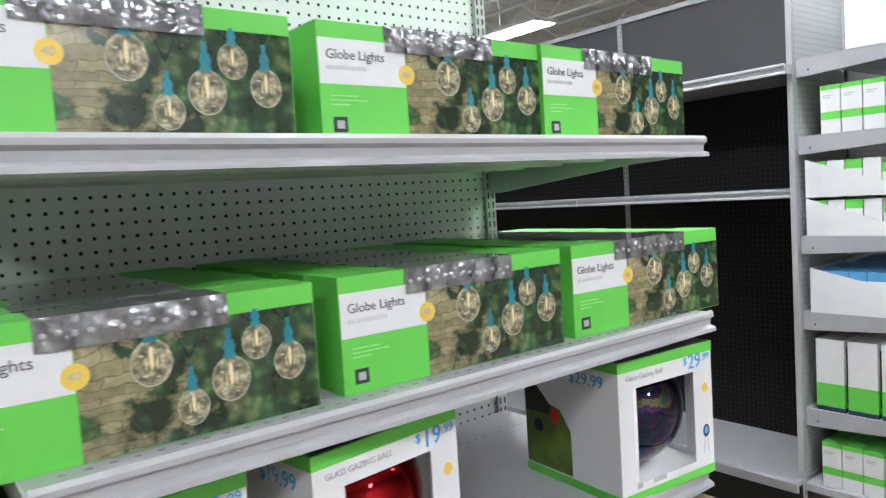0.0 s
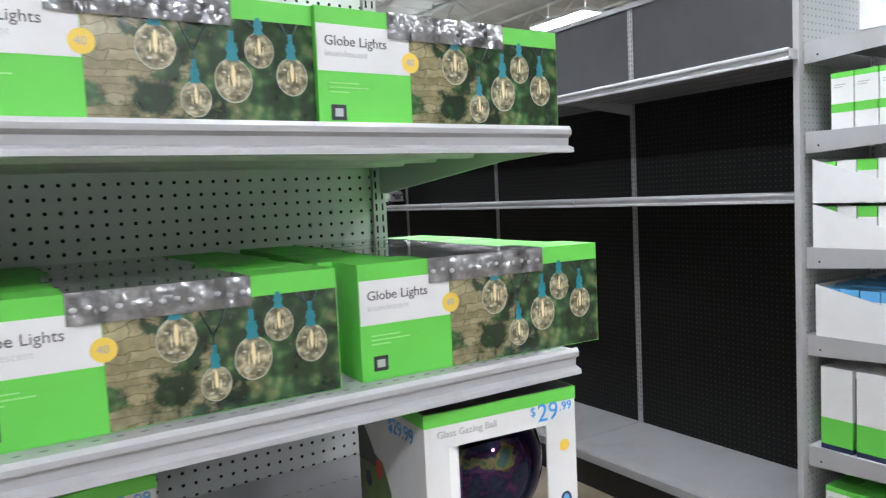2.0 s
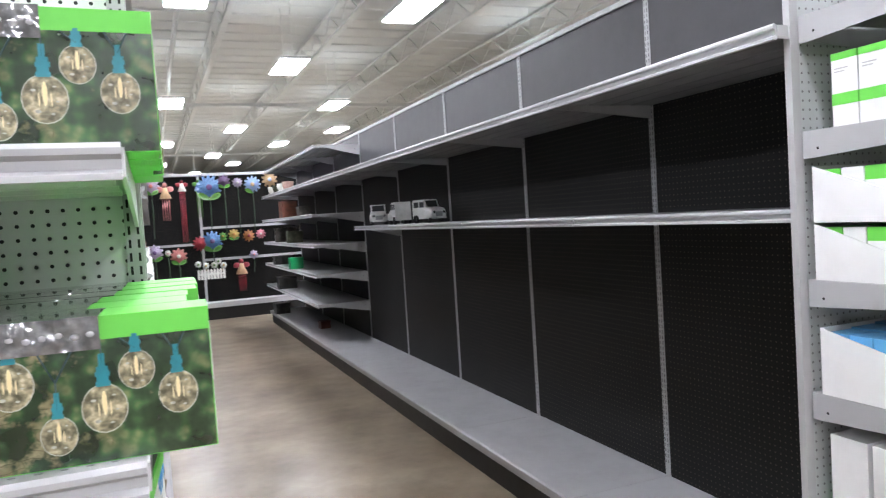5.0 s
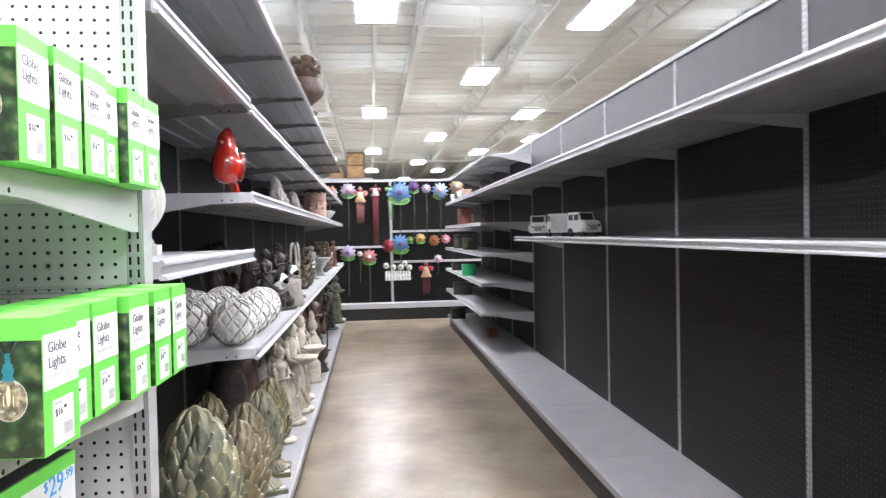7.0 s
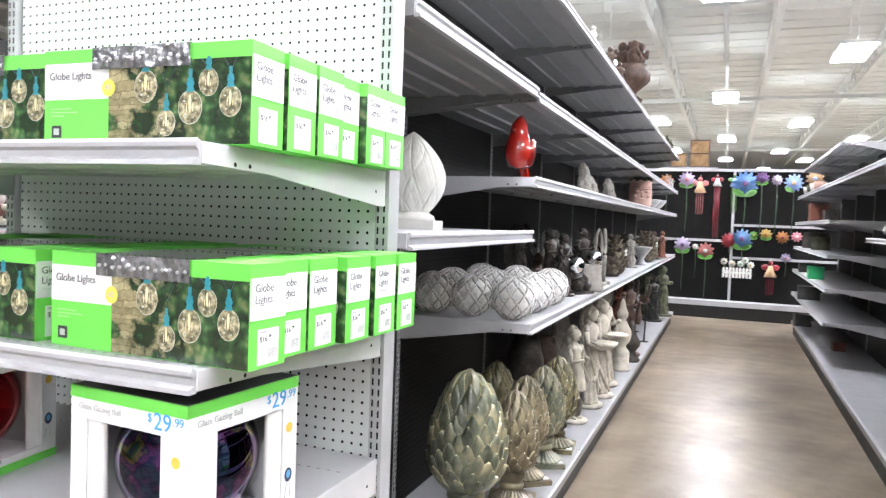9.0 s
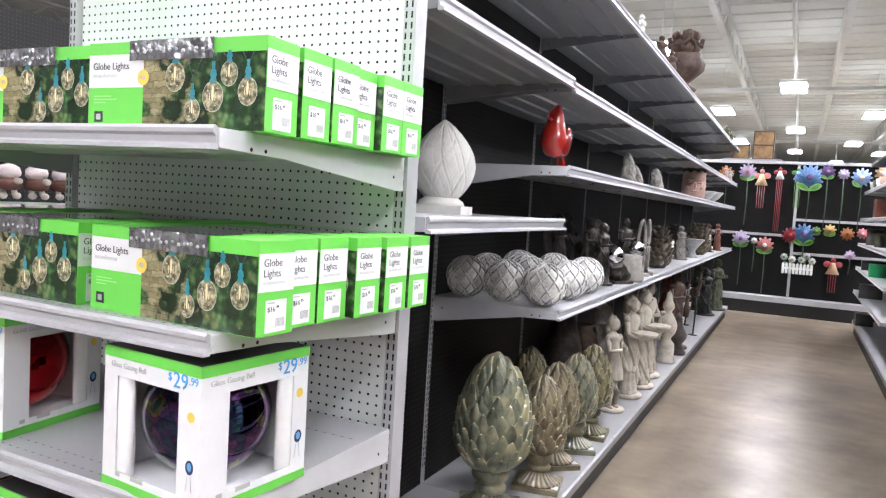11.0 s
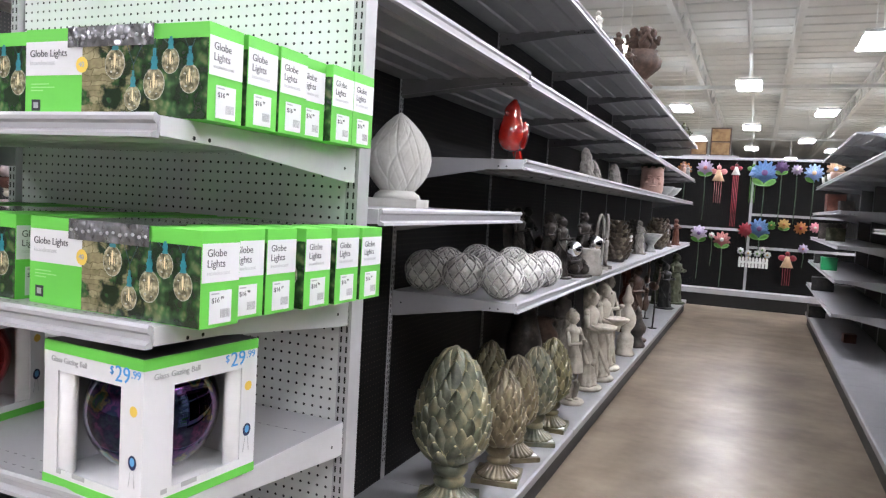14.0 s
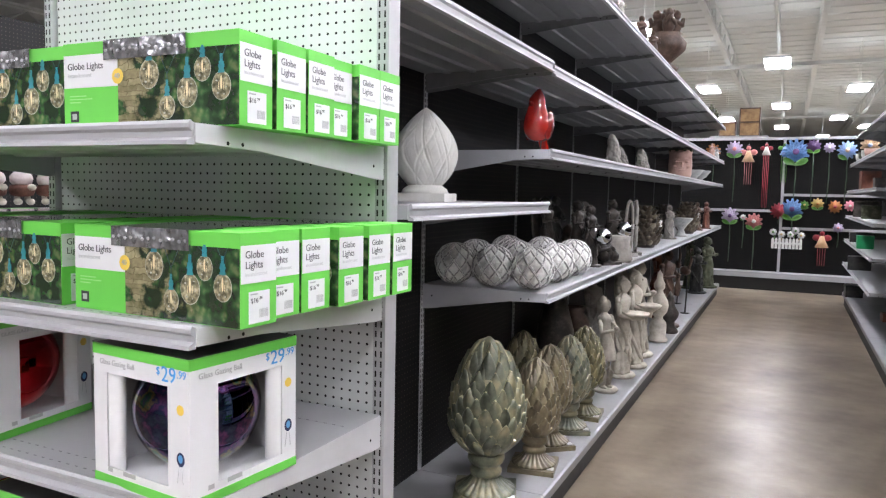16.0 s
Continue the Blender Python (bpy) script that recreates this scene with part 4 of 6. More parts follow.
def glaze(name, dark, mid, light):
    """Worn two-tone glaze varying from scale to scale."""
    m = Mat(name).set(rough=0.36, metal=0.2, coat=0.3)
    m.b.inputs["Coat Roughness"].default_value = 0.16
    info = m.node("ShaderNodeObjectInfo")
    sh = m.node("ShaderNodeVectorMath")
    sh.operation = "MULTIPLY_ADD"
    sh.inputs[1].default_value = (9.0, 5.0, 7.0)
    m.link(info.outputs["Random"], sh.inputs[0])
    m.link(m.coords(), sh.inputs[2])
    n = m.noise(8.0, 5.0, 0.6, sh.outputs[0])
    ad = m.node("ShaderNodeMath")
    ad.operation = "MULTIPLY_ADD"
    ad.inputs[1].default_value, ad.inputs[2].default_value = 0.07, -0.035
    m.link(info.outputs["Random"], ad.inputs[0])
    s = m.node("ShaderNodeMath")
    m.link(n, s.inputs[0])
    m.link(ad.outputs[0], s.inputs[1])
    m.link(m.ramp(s.outputs[0], [(0.34, dark), (0.5, mid), (0.66, light)]), m.b.inputs["Base Color"])
    m.bump(m.noise(70.0, 5.0, 0.6, sh.outputs[0]), 0.18, 0.004)
    return m.m


M_ART_GREEN = glaze("sage_gold_glaze", (0.055, 0.062, 0.04, 1), (0.155, 0.165, 0.112, 1), (0.33, 0.295, 0.175, 1))
M_ART_BEIGE = glaze("beige_bronze_glaze", (0.085, 0.068, 0.04, 1), (0.19, 0.155, 0.095, 1), (0.29, 0.245, 0.145, 1))
M_ART_TEAL = glaze("grey_teal_glaze", (0.08, 0.09, 0.065, 1), (0.18, 0.185, 0.13, 1), (0.29, 0.26, 0.16, 1))
M_ART_GOLD = glaze("olive_gold_glaze", (0.05, 0.048, 0.025, 1), (0.14, 0.125, 0.065, 1), (0.3, 0.26, 0.14, 1))
# paler glazes for the side and tip faces of the scales
M_RIM_GREEN = glaze("pale_gold_edge", (0.26, 0.24, 0.12, 1), (0.44, 0.4, 0.23, 1), (0.58, 0.54, 0.35, 1))
M_RIM_BEIGE = glaze("pale_cream_edge", (0.24, 0.2, 0.12, 1), (0.4, 0.36, 0.23, 1), (0.54, 0.5, 0.34, 1))
M_CONE = glaze("brown_and_cream_cone", (0.035, 0.026, 0.018, 1), (0.11, 0.085, 0.06, 1), (0.3, 0.26, 0.19, 1))
M_PLASTER = weathered("white_plaster", (0.56, 0.55, 0.5, 1), (0.72, 0.71, 0.66, 1), (0.8, 0.79, 0.75, 1), 5.0, 0.7, relief=0.25)
# grey wash of the grooves, darkened further for the shade beside the ridges
M_GROOVESHADE = weathered("grey_wash_and_groove_shade", (0.14, 0.14, 0.135, 1), (0.27, 0.265, 0.26, 1), (0.42, 0.415, 0.405, 1), 25.0, 0.8)
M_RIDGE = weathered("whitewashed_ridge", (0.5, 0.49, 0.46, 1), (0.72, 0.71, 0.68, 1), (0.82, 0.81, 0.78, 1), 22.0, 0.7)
M_STONE = weathered("grey_cast_stone", (0.16, 0.15, 0.14, 1), (0.3, 0.28, 0.25, 1), (0.42, 0.4, 0.36, 1), 10.0, 0.8)
M_CREAM = weathered("cream_cast_stone", (0.3, 0.27, 0.22, 1), (0.5, 0.46, 0.38, 1), (0.62, 0.58, 0.5, 1), 9.0, 0.75)
M_BROWN = weathered("brown_resin", (0.03, 0.017, 0.012, 1), (0.085, 0.05, 0.035, 1), (0.17, 0.11, 0.08, 1), 12.0, 0.5)
M_DARKBR = weathered("dark_bronze_resin", (0.014, 0.012, 0.01, 1), (0.04, 0.033, 0.027, 1), (0.12, 0.1, 0.085, 1), 12.0, 0.45)
M_TERRA = weathered("terracotta_glaze", (0.06, 0.02, 0.013, 1), (0.15, 0.05, 0.03, 1), (0.22, 0.09, 0.05, 1), 6.0, 0.4)
M_REDGLAZE = weathered("glossy_red_glaze", (0.25, 0.008, 0.006, 1), (0.48, 0.02, 0.012, 1), (0.55, 0.045, 0.02, 1), 5.0, 0.12, 1.0, relief=0.06)
M_DARKRED = weathered("deep_red_glaze", (0.1, 0.004, 0.004, 1), (0.22, 0.01, 0.008, 1), (0.32, 0.02, 0.012, 1), 5.0, 0.15, 1.0, relief=0.06)
M_PINK = weathered("pale_pink_clay", (0.3, 0.16, 0.12, 1), (0.5, 0.32, 0.26, 1), (0.6, 0.42, 0.35, 1), 7.0, 0.6)
M_MOSS = weathered("mossy_green_resin", (0.025, 0.033, 0.015, 1), (0.07, 0.08, 0.045, 1), (0.17, 0.17, 0.11, 1), 12.0, 0.7)
M_BLACKRESIN = weathered("black_resin", (0.006, 0.006, 0.006, 1), (0.02, 0.02, 0.018, 1), (0.06, 0.06, 0.05, 1), 10.0, 0.4)
M_CHROME = Mat("silver_mirror_glass").set(rough=0.03, metal=1.0)
M_CHROME.b.inputs["Base Color"].default_value = (0.85, 0.86, 0.88, 1)
M_CHROME = M_CHROME.m
M_GREYPOT = weathered("grey_glaze", (0.2, 0.21, 0.21, 1), (0.38, 0.39, 0.38, 1), (0.5, 0.5, 0.49, 1), 8.0, 0.4)
M_TAG = painted("white_hang_tag", (0.8, 0.8, 0.78, 1), 0.5, 0.02, bump=0)


DK0 = 0.1705


def leaf_mesh(name, L, W, mat):
    """A pointed, bowed artichoke scale: root at the origin, tip up local z, outer face along local -y."""
    bm = bmesh.new()
    rows = []
    for i, (t, w) in enumerate(((0, 0.55), (0.25, 0.95), (0.5, 1.0), (0.72, 0.72), (0.9, 0.3), (1.0, 0.0))):
        z, out = t * L, -0.13 * L * math.sin(t * 2.4) - 0.05 * L * t ** 3
        if w == 0:
            rows.append([bm.verts.new((0, out - 0.02 * L, z))])
        else:
            rows.append([bm.verts.new((s * w * W / 2, out + abs(s) ** 2 * 0.2 * W, z)) for s in (-1, -0.5, 0, 0.5, 1)])
    for a, b in zip(rows, rows[1:]):
        for k in range(4):
            f = bm.faces.new((a[k], a[k + 1], b[k + 1], b[k])) if len(b) > 1 else bm.faces.new((a[k], a[k + 1], b[0]))
            f.smooth = True
    return mesh_of(name, bm, mat)


def egg(t):
    """Relative radius of the scaled body at height t, 0 to 1."""
    keys = ((0.0, 0.5), (0.05, 0.72), (0.12, 0.88), (0.22, 0.97), (0.34, 1.0), (0.48, 0.965), (0.62, 0.85), (0.75, 0.68), (0.86, 0.48), (0.94, 0.29), (1.0, 0.06))
    t = min(max(t, 0.0), 1.0)
    for (a, p), (b, q) in zip(keys, keys[1:]):
        if t <= b:
            return p + (q - p) * (t - a) / (b - a)
    return 0.06


def scale_mesh(R, z0, hb, t0, t1, half, lift, mats):
    """One raised scale that hugs the egg-shaped body, from height t0 to its tip at t1, centred on angle 0."""
    bm = bmesh.new()
    cols = (-1.0, -0.86, -0.6, -0.3, 0.0, 0.3, 0.6, 0.86, 1.0)
    shape = ((0.0, 0.8), (0.2, 0.98), (0.42, 1.0), (0.6, 0.86), (0.75, 0.64), (0.87, 0.38), (0.95, 0.17), (1.0, 0.03))
    rows = []
    for v, w in shape:
        t = t0 + (t1 - t0) * v
        line = []
        for u in cols:
            dome = max(0.0, 1 - abs(u) ** 2.6)
            off = lift * (0.25 + 0.75 * v) * (0.3 + 0.7 * dome) + lift * 0.16 * max(0, 1 - abs(u) / 0.3)
            if abs(u) == 1.0 or v == 1.0:
                off = -0.004
            r = R * egg(t) + off
            a = u * half * w
            line.append(bm.verts.new((r * math.cos(a), r * math.sin(a), z0 + hb * t + (0.004 if v == 1.0 else 0))))
        rows.append(line)
    for j, (p, q) in enumerate(zip(rows, rows[1:])):
        for k in range(len(cols) - 1):
            f = bm.faces.new((p[k], p[k + 1], q[k + 1], q[k]))
            f.smooth = True
            f.material_index = 1 if (k in (0, 7) and j > 1) or j == 6 else 0
    return mesh_of("scale", bm, mats)


def artichoke(mat, rim, label, H=0.685, R=0.147, foot=0.21, seed=0):
    """A finial: square plinth, fluted foot, ringed neck, and an egg-shaped body of overlapping scales."""
    g = empty("artichoke_finial", label=label, category="finial", group="artichoke finials on the deck")
    s = foot / 0.2
    bm = bmesh.new()
    box(bm, -0.125 * s, 0.125 * s, -0.125 * s, 0.125 * s, 0, 0.028 * s)
    part("plinth", bm, mat, g, bevel=0.006 * s)
    bm = bmesh.new()
    bell = [((0.056 + 0.066 * (1 - q) ** 1.7) * s, (0.04 + 0.058 * q) * s) for q in [k / 10 for k in range(11)]]
    lathe(bm, [(0.122 * s, 0.028 * s)] + bell, 132)
    for v in bm.verts:     # flutes on the foot
        if v.co.z > 0.037 * s:
            k = 1 + (0.05 * abs(math.cos(11 * math.atan2(v.co.y, v.co.x))) - 0.05)
            v.co.x, v.co.y = v.co.x * k, v.co.y * k
            v.co.z += (0.006 * abs(math.cos(11 * math.atan2(v.co.y, v.co.x))) - 0.006) * s
    part("foot", bm, mat, g)
    bm = bmesh.new()
    lathe(bm, [(0.05 * s, 0.09 * s), (0.06 * s, 0.094 * s), (0.065 * s, 0.102 * s), (0.065 * s, 0.114 * s), (0.058 * s, 0.122 * s), (0.054 * s, 0.128 * s), (0.056 * s, 0.135 * s), (0.068 * s, 0.143 * s), (0.075 * s, 0.158 * s), (0.074 * s, 0.175 * s), (0.066 * s, 0.19 * s), (0.056 * s, 0.198 * s)], 36)
    part("neck", bm, mat, g)
    z0, hb = foot * 0.95, H - foot * 0.95
    bm = bmesh.new()
    lathe(bm, [(0, z0)] + [(R * egg(t / 24) * 0.985, z0 + hb * t / 24) for t in range(0, 25)] + [(0, H + 0.002)], 40)
    body = part("body", bm, mat, g)
    r = random.Random(seed)
    rows = 12
    for i in range(rows):
        t0 = 0.012 + 0.8 * i / (rows - 1) - 0.06
        t1 = min(t0 + 0.22, 0.995)
        n = max(5, round(12 * egg((t0 + t1) / 2) ** 0.75))
        me = scale_mesh(R, z0, hb, max(t0, 0.0), t1, math.pi / n * 0.97, 0.15 * R * (1.0 if i < rows - 1 else 0.7), [mat, rim])
        for k in range(n):
            ob = new("scale", me)
            ob.parent = body
            ob.matrix_basis = Matrix.Rotation(2 * math.pi * (k + 0.5 * (i % 2) + r.uniform(-0.05, 0.05)) / n, 4, "Z") @ Matrix.Translation((r.uniform(-0.003, 0.002), 0, r.uniform(-0.004, 0.004)))
    bm = bmesh.new()
    box(bm, 0.085 * s, 0.12 * s, -0.1 * s, -0.055 * s, 0.0282 * s, 0.0305 * s)
    part("hang_tag", bm, M_TAG, g)
    return g


artichoke(M_ART_GREEN, M_RIM_GREEN, "large sage green glazed artichoke finial on a fluted foot", seed=1).matrix_basis = pose(-0.2, 1.225, DK0, 0, 0, 20)
for mat, rim, lab, spots2 in ((M_ART_BEIGE, M_RIM_BEIGE, "beige bronze glazed artichoke finial with a square plinth", ((-0.12, 1.63, 0.525, 10), (-0.15, 1.95, 0.525, 40))),
                              (M_ART_TEAL, M_RIM_BEIGE, "grey teal glazed artichoke finial with a square plinth", ((-0.13, 2.24, 0.525, 25),)),
                              (M_ART_GOLD, M_RIM_GREEN, "olive gold glazed artichoke finial with a square plinth", ((-0.12, 2.53, 0.53, 5), (-0.37, 2.16, 0.54, 15)))):
    for x, y, h, r in spots2:
        artichoke(mat, rim, lab, h, 0.106, 0.17, int(y * 100)).matrix_basis = pose(x, y, DK0, 0, 0, r)


def lattice_ball():
    """A whitewashed ball with a raised diamond lattice."""
    bm = bmesh.new()
    R, U, V = 0.094, 264, 120
    rings = []
    for j in range(V + 1):
        th = math.pi * j / V
        ring = []
        for i in range(U):
            ph = 2 * math.pi * i / U
            a, b = ph / (2 * math.pi) * 9 + th / math.pi * 3.5, ph / (2 * math.pi) * 9 - th / math.pi * 3.5
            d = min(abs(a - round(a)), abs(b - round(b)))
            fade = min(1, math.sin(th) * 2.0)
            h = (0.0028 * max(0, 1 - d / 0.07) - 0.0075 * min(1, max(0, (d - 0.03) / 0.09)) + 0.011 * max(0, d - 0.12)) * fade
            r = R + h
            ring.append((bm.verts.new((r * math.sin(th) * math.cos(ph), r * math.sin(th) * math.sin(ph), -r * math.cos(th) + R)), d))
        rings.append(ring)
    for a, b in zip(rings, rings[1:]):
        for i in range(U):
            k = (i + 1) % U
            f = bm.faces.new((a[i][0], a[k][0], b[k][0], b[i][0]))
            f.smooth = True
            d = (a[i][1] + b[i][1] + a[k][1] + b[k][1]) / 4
            # faces just off each ridge take the groove shade as colour
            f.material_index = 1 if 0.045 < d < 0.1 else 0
    bmesh.ops.remove_doubles(bm, verts=bm.verts[:], dist=0.00005)
    return single("lattice_ball", bm, [M_RIDGE, M_GROOVESHADE], label="whitewashed garden ball with a raised diamond lattice", category="garden ball", group="lattice balls on the shelf")


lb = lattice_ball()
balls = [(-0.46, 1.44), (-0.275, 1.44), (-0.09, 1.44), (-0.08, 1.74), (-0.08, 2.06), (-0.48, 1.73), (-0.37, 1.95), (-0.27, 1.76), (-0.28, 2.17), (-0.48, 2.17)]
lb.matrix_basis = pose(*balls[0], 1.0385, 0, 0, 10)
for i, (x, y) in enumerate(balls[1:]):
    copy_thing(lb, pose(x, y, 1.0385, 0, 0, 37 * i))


def bud_finial():
    """A white plaster bud with swirling petals on a stepped square foot."""
    g = empty("bud_finial", label="white plaster bud finial on a square foot", category="finial")
    bm = bmesh.new()
    box(bm, -0.095, 0.095, -0.095, 0.095, 0, 0.03)
    part("foot", bm, M_PLASTER, g, bevel=0.004)
    bm = bmesh.new()
    lathe(bm, [(0.085, 0.03), (0.078, 0.045), (0.062, 0.056), (0.06, 0.06)], 24)
    part("collar", bm, M_PLASTER, g)
    bm = bmesh.new()
    N, U = 64, 288
    prof = []
    for i in range(N + 1):
        t = i / N
        r = 0.122 * (math.sin(math.pi * (t * 0.86 + 0.14)) ** 0.8) * (1 - 0.12 * t)
        prof.append((max(r, 0.0005), 0.058 + 0.275 * t))
    rings = []
    for i, (r, z) in enumerate(prof):
        t = i / N
        ring = []
        for k in range(U):
            a = 2 * math.pi * k / U
            groove = 0.0
            for s, cnt, tw, dep in ((1, 9, 1.5, 0.006), (-1, 7, 1.2, 0.005), (1, 18, 2.7, 0.0025), (-1, 14, 3.1, 0.002)):
                ph = a * cnt / (2 * math.pi) + s * (t ** 0.8 * tw) + 0.2 * math.sin(5 * t)
                d = abs(ph - round(ph))
                groove = max(groove, max(0, 1 - d / 0.075) * dep)
            rr = max(0.0004, r - groove * min(1, r / 0.03))
            ring.append(bm.verts.new((rr * math.cos(a), rr * math.sin(a), z)))
        rings.append(ring)
    for a, b in zip(rings, rings[1:]):
        for k in range(U):
            bm.faces.new((a[k], a[(k + 1) % U], b[(k + 1) % U], b[k])).smooth = True
    bm.faces.new(rings[0][::-1])
    bm.faces.new(rings[-1])
    part("bud", bm, M_PLASTER, g)
    return g


bud_finial().matrix_basis = pose(-0.275, 0.76, 1.4205, 0, 0, 12)


def red_bird():
    g = empty("bird_figurine", label="glossy red ceramic cardinal figurine on thin legs", category="figurine")
    bm = bmesh.new()
    lathe(bm, [(0, 0.046), (0.022, 0.049), (0.041, 0.06), (0.054, 0.08), (0.06, 0.105), (0.0595, 0.13), (0.053, 0.158), (0.0445, 0.182), (0.039, 0.2), (0.0375, 0.217), (0.0345, 0.234), (0.027, 0.25), (0.018, 0.264), (0.009, 0.276), (0, 0.281)], 32)
    for v in bm.verts:      # deep breast, head set forward, crest swept back
        v.co.y = v.co.y * 1.12 - 0.012 * math.sin(min(v.co.z / 0.22, 1.0) * math.pi / 2) + 0.35 * max(v.co.z - 0.235, 0.0)
    part("body", bm, M_REDGLAZE, g)
    bm = bmesh.new()
    blob(bm, (0, -0.055, 0.208), (0.011, 0.018, 0.012), seg=8)
    part("beak", bm, M_DARKRED, g)
    for sx in (-1, 1):
        bm = bmesh.new()
        blob(bm, (sx * 0.05, 0.012, 0.118), (0.013, 0.034, 0.066), seg=16, rot=Euler((radians(-14), 0, 0)).to_matrix())
        part("wing", bm, M_DARKRED, g)
        bm = bmesh.new()
        tube(bm, [(sx * 0.018, 0.0, 0.05), (sx * 0.018, -0.004, 0.004)], 0.0028, 0, 6)
        for d in (-0.012, 0, 0.012):
            tube(bm, [(sx * 0.018, -0.004, 0.004), (sx * 0.018 + d, -0.022, 0.0025)], 0.0022, 0, 5)
        part("leg", bm, M_DARKBR, g)
    bm = bmesh.new()
    prism(bm, [(0.03, 0.05), (0.045, 0.055), (0.075, 0.0), (0.06, 0.0)], "X", -0.018, 0.018)
    part("tail", bm, M_REDGLAZE, g, bevel=0.003)
    return g


red_bird().matrix_basis = pose(-0.12, 1.55, 1.6405, 0, 0, -15)


def statue(name, H, mat, label, pos, turn=0, robe=0.5, bowl=False, wings=False, lean=0.0, ball=None, seed=0, squat=1.0, legs=False):
    """A cast garden figure of height H, all one mesh: base, draped robe or legs, torso, arms, hair, head."""
    r = random.Random(seed)
    bm = bmesh.new()
    w = H * 0.17 * squat
    lathe(bm, [(w * 0.95, 0), (w * 1.05, H * 0.018), (w * 0.95, H * 0.04), (0, H * 0.042)], 16)
    keys = [(0.035, 0.8), (0.1, 0.74), (0.2, 0.66), (0.34, 0.6), (0.46, 0.68), (0.54, 0.6), (0.61, 0.46), (0.68, 0.56), (0.745, 0.66), (0.785, 0.6), (0.815, 0.34), (0.835, 0.2), (0.86, 0.19)]
    if legs:
        keys = [(0.32, 0.62), (0.38, 0.66), (0.46, 0.6), (0.54, 0.52)] + keys[6:]
    U, N = 36, 30
    rings = []
    p1, p2 = r.random() * 6, r.random() * 6
    for i in range(N + 1):
        z = keys[0][0] + (keys[-1][0] - keys[0][0]) * i / N
        for (za, wa), (zb, wb) in zip(keys, keys[1:]):
            if za <= z <= zb + 1e-6:
                q = wa + (wb - wa) * (z - za) / (zb - za)
                break
        drape = max(0, 1 - z / 0.62)
        sway = lean * 0.045 * math.sin(z * 5.5) * H
        ring = []
        for k in range(U):
            a = 2 * math.pi * k / U
            fold = 1 + drape * (0.1 * math.sin(a * 8 + p1 + 1.5 * math.sin(z * 6)) + 0.07 * math.sin(a * 13 + p2)) + 0.045 * math.sin(a * 5 + z * 26 + p2) * (0.4 if z > 0.6 else 0.8)
            ring.append(bm.verts.new((w * q * fold * math.cos(a) + sway, w * q * 0.74 * fold * math.sin(a), z * H)))
        rings.append(ring)
    for a, b in zip(rings, rings[1:]):
        for k in range(U):
            bm.faces.new((a[k], a[(k + 1) % U], b[(k + 1) % U], b[k])).smooth = True
    bm.faces.new(rings[0][::-1])
    bm.faces.new(rings[-1])
    if legs:
        for s in (-1, 1):
            tube(bm, [(s * w * 0.3, 0, H * 0.36), (s * w * 0.34, -w * 0.16, H * 0.2), (s * w * 0.3, w * 0.02, H * 0.045)], w * 0.34, 0, 10, w * 0.24)
            blob(bm, (s * w * 0.3, -w * 0.14, H * 0.05), (w * 0.22, w * 0.36, H * 0.022), seg=10)
    hx = lean * 0.045 * math.sin(0.9 * 5.5) * H
    hs = 1.0 if squat <= 1 else 1.15
    blob(bm, (hx, -H * 0.014, H * 0.905), (H * 0.052 * hs, H * 0.06 * hs, H * 0.068), seg=16)
    blob(bm, (hx, H * 0.02, H * 0.925), (H * 0.064 * hs, H * 0.058 * hs, H * 0.07), seg=18, bumpy=0.45, seed=seed)
    blob(bm, (hx, H * 0.045, H * 0.86), (H * 0.05 * hs, H * 0.035, H * 0.07), seg=14, bumpy=0.4, seed=seed + 3)
    blob(bm, (hx, -H * 0.074, H * 0.9), (H * 0.01, H * 0.013, H * 0.014), seg=8)
    for s in (-1, 1):
        sh = (s * w * 0.58 + hx * 0.5, 0, H * 0.765)
        el = (s * w * 0.86, -w * 0.28, H * 0.63)
        ha = (s * w * (0.55 if bowl else 0.2), -w * 0.95, H * (0.61 if bowl else 0.66))
        blob(bm, sh, (w * 0.24, w * 0.22, H * 0.04), seg=10)
        tube(bm, [sh, el, ha], H * 0.03, 0, 8, H * 0.018)
        if robe > 0.6:
            tube(bm, [el, (s * w * 0.85, -w * 0.35, H * 0.5), (s * w * 0.8, -w * 0.2, H * 0.4)], H * 0.035, 0, 8, H * 0.05)
    for k in range(2 if legs else 4):      # wound sashes of the drapery
        a0, turn_by = r.random() * 6.28, r.choice((-1, 1)) * r.uniform(1.8, 3.2)
        z0, z1 = (0.74, 0.36) if legs else (r.uniform(0.5, 0.76), r.uniform(0.06, 0.3))
        pts = []
        for n in range(12):
            q, z = n / 11, z0 + (z1 - z0) * n / 11
            wide = next((wa + (wb - wa) * (z - za) / (zb - za) for (za, wa), (zb, wb) in zip(keys, keys[1:]) if za <= z <= zb), 0.6)
            a = a0 + turn_by * q
            pts.append((w * wide * 1.02 * math.cos(a), w * wide * 0.76 * math.sin(a), z * H))
        tube(bm, pts, H * 0.016, 0, 7, H * 0.024)
    for k in range(7):      # curls round the head
        a = k * 0.9
        blob(bm, (hx + H * 0.05 * hs * math.cos(a), H * 0.02 + H * 0.045 * hs * math.sin(a), H * (0.9 + 0.035 * math.sin(k * 2.3))), (H * 0.022,) * 3, seg=7, bumpy=0.3, seed=k)
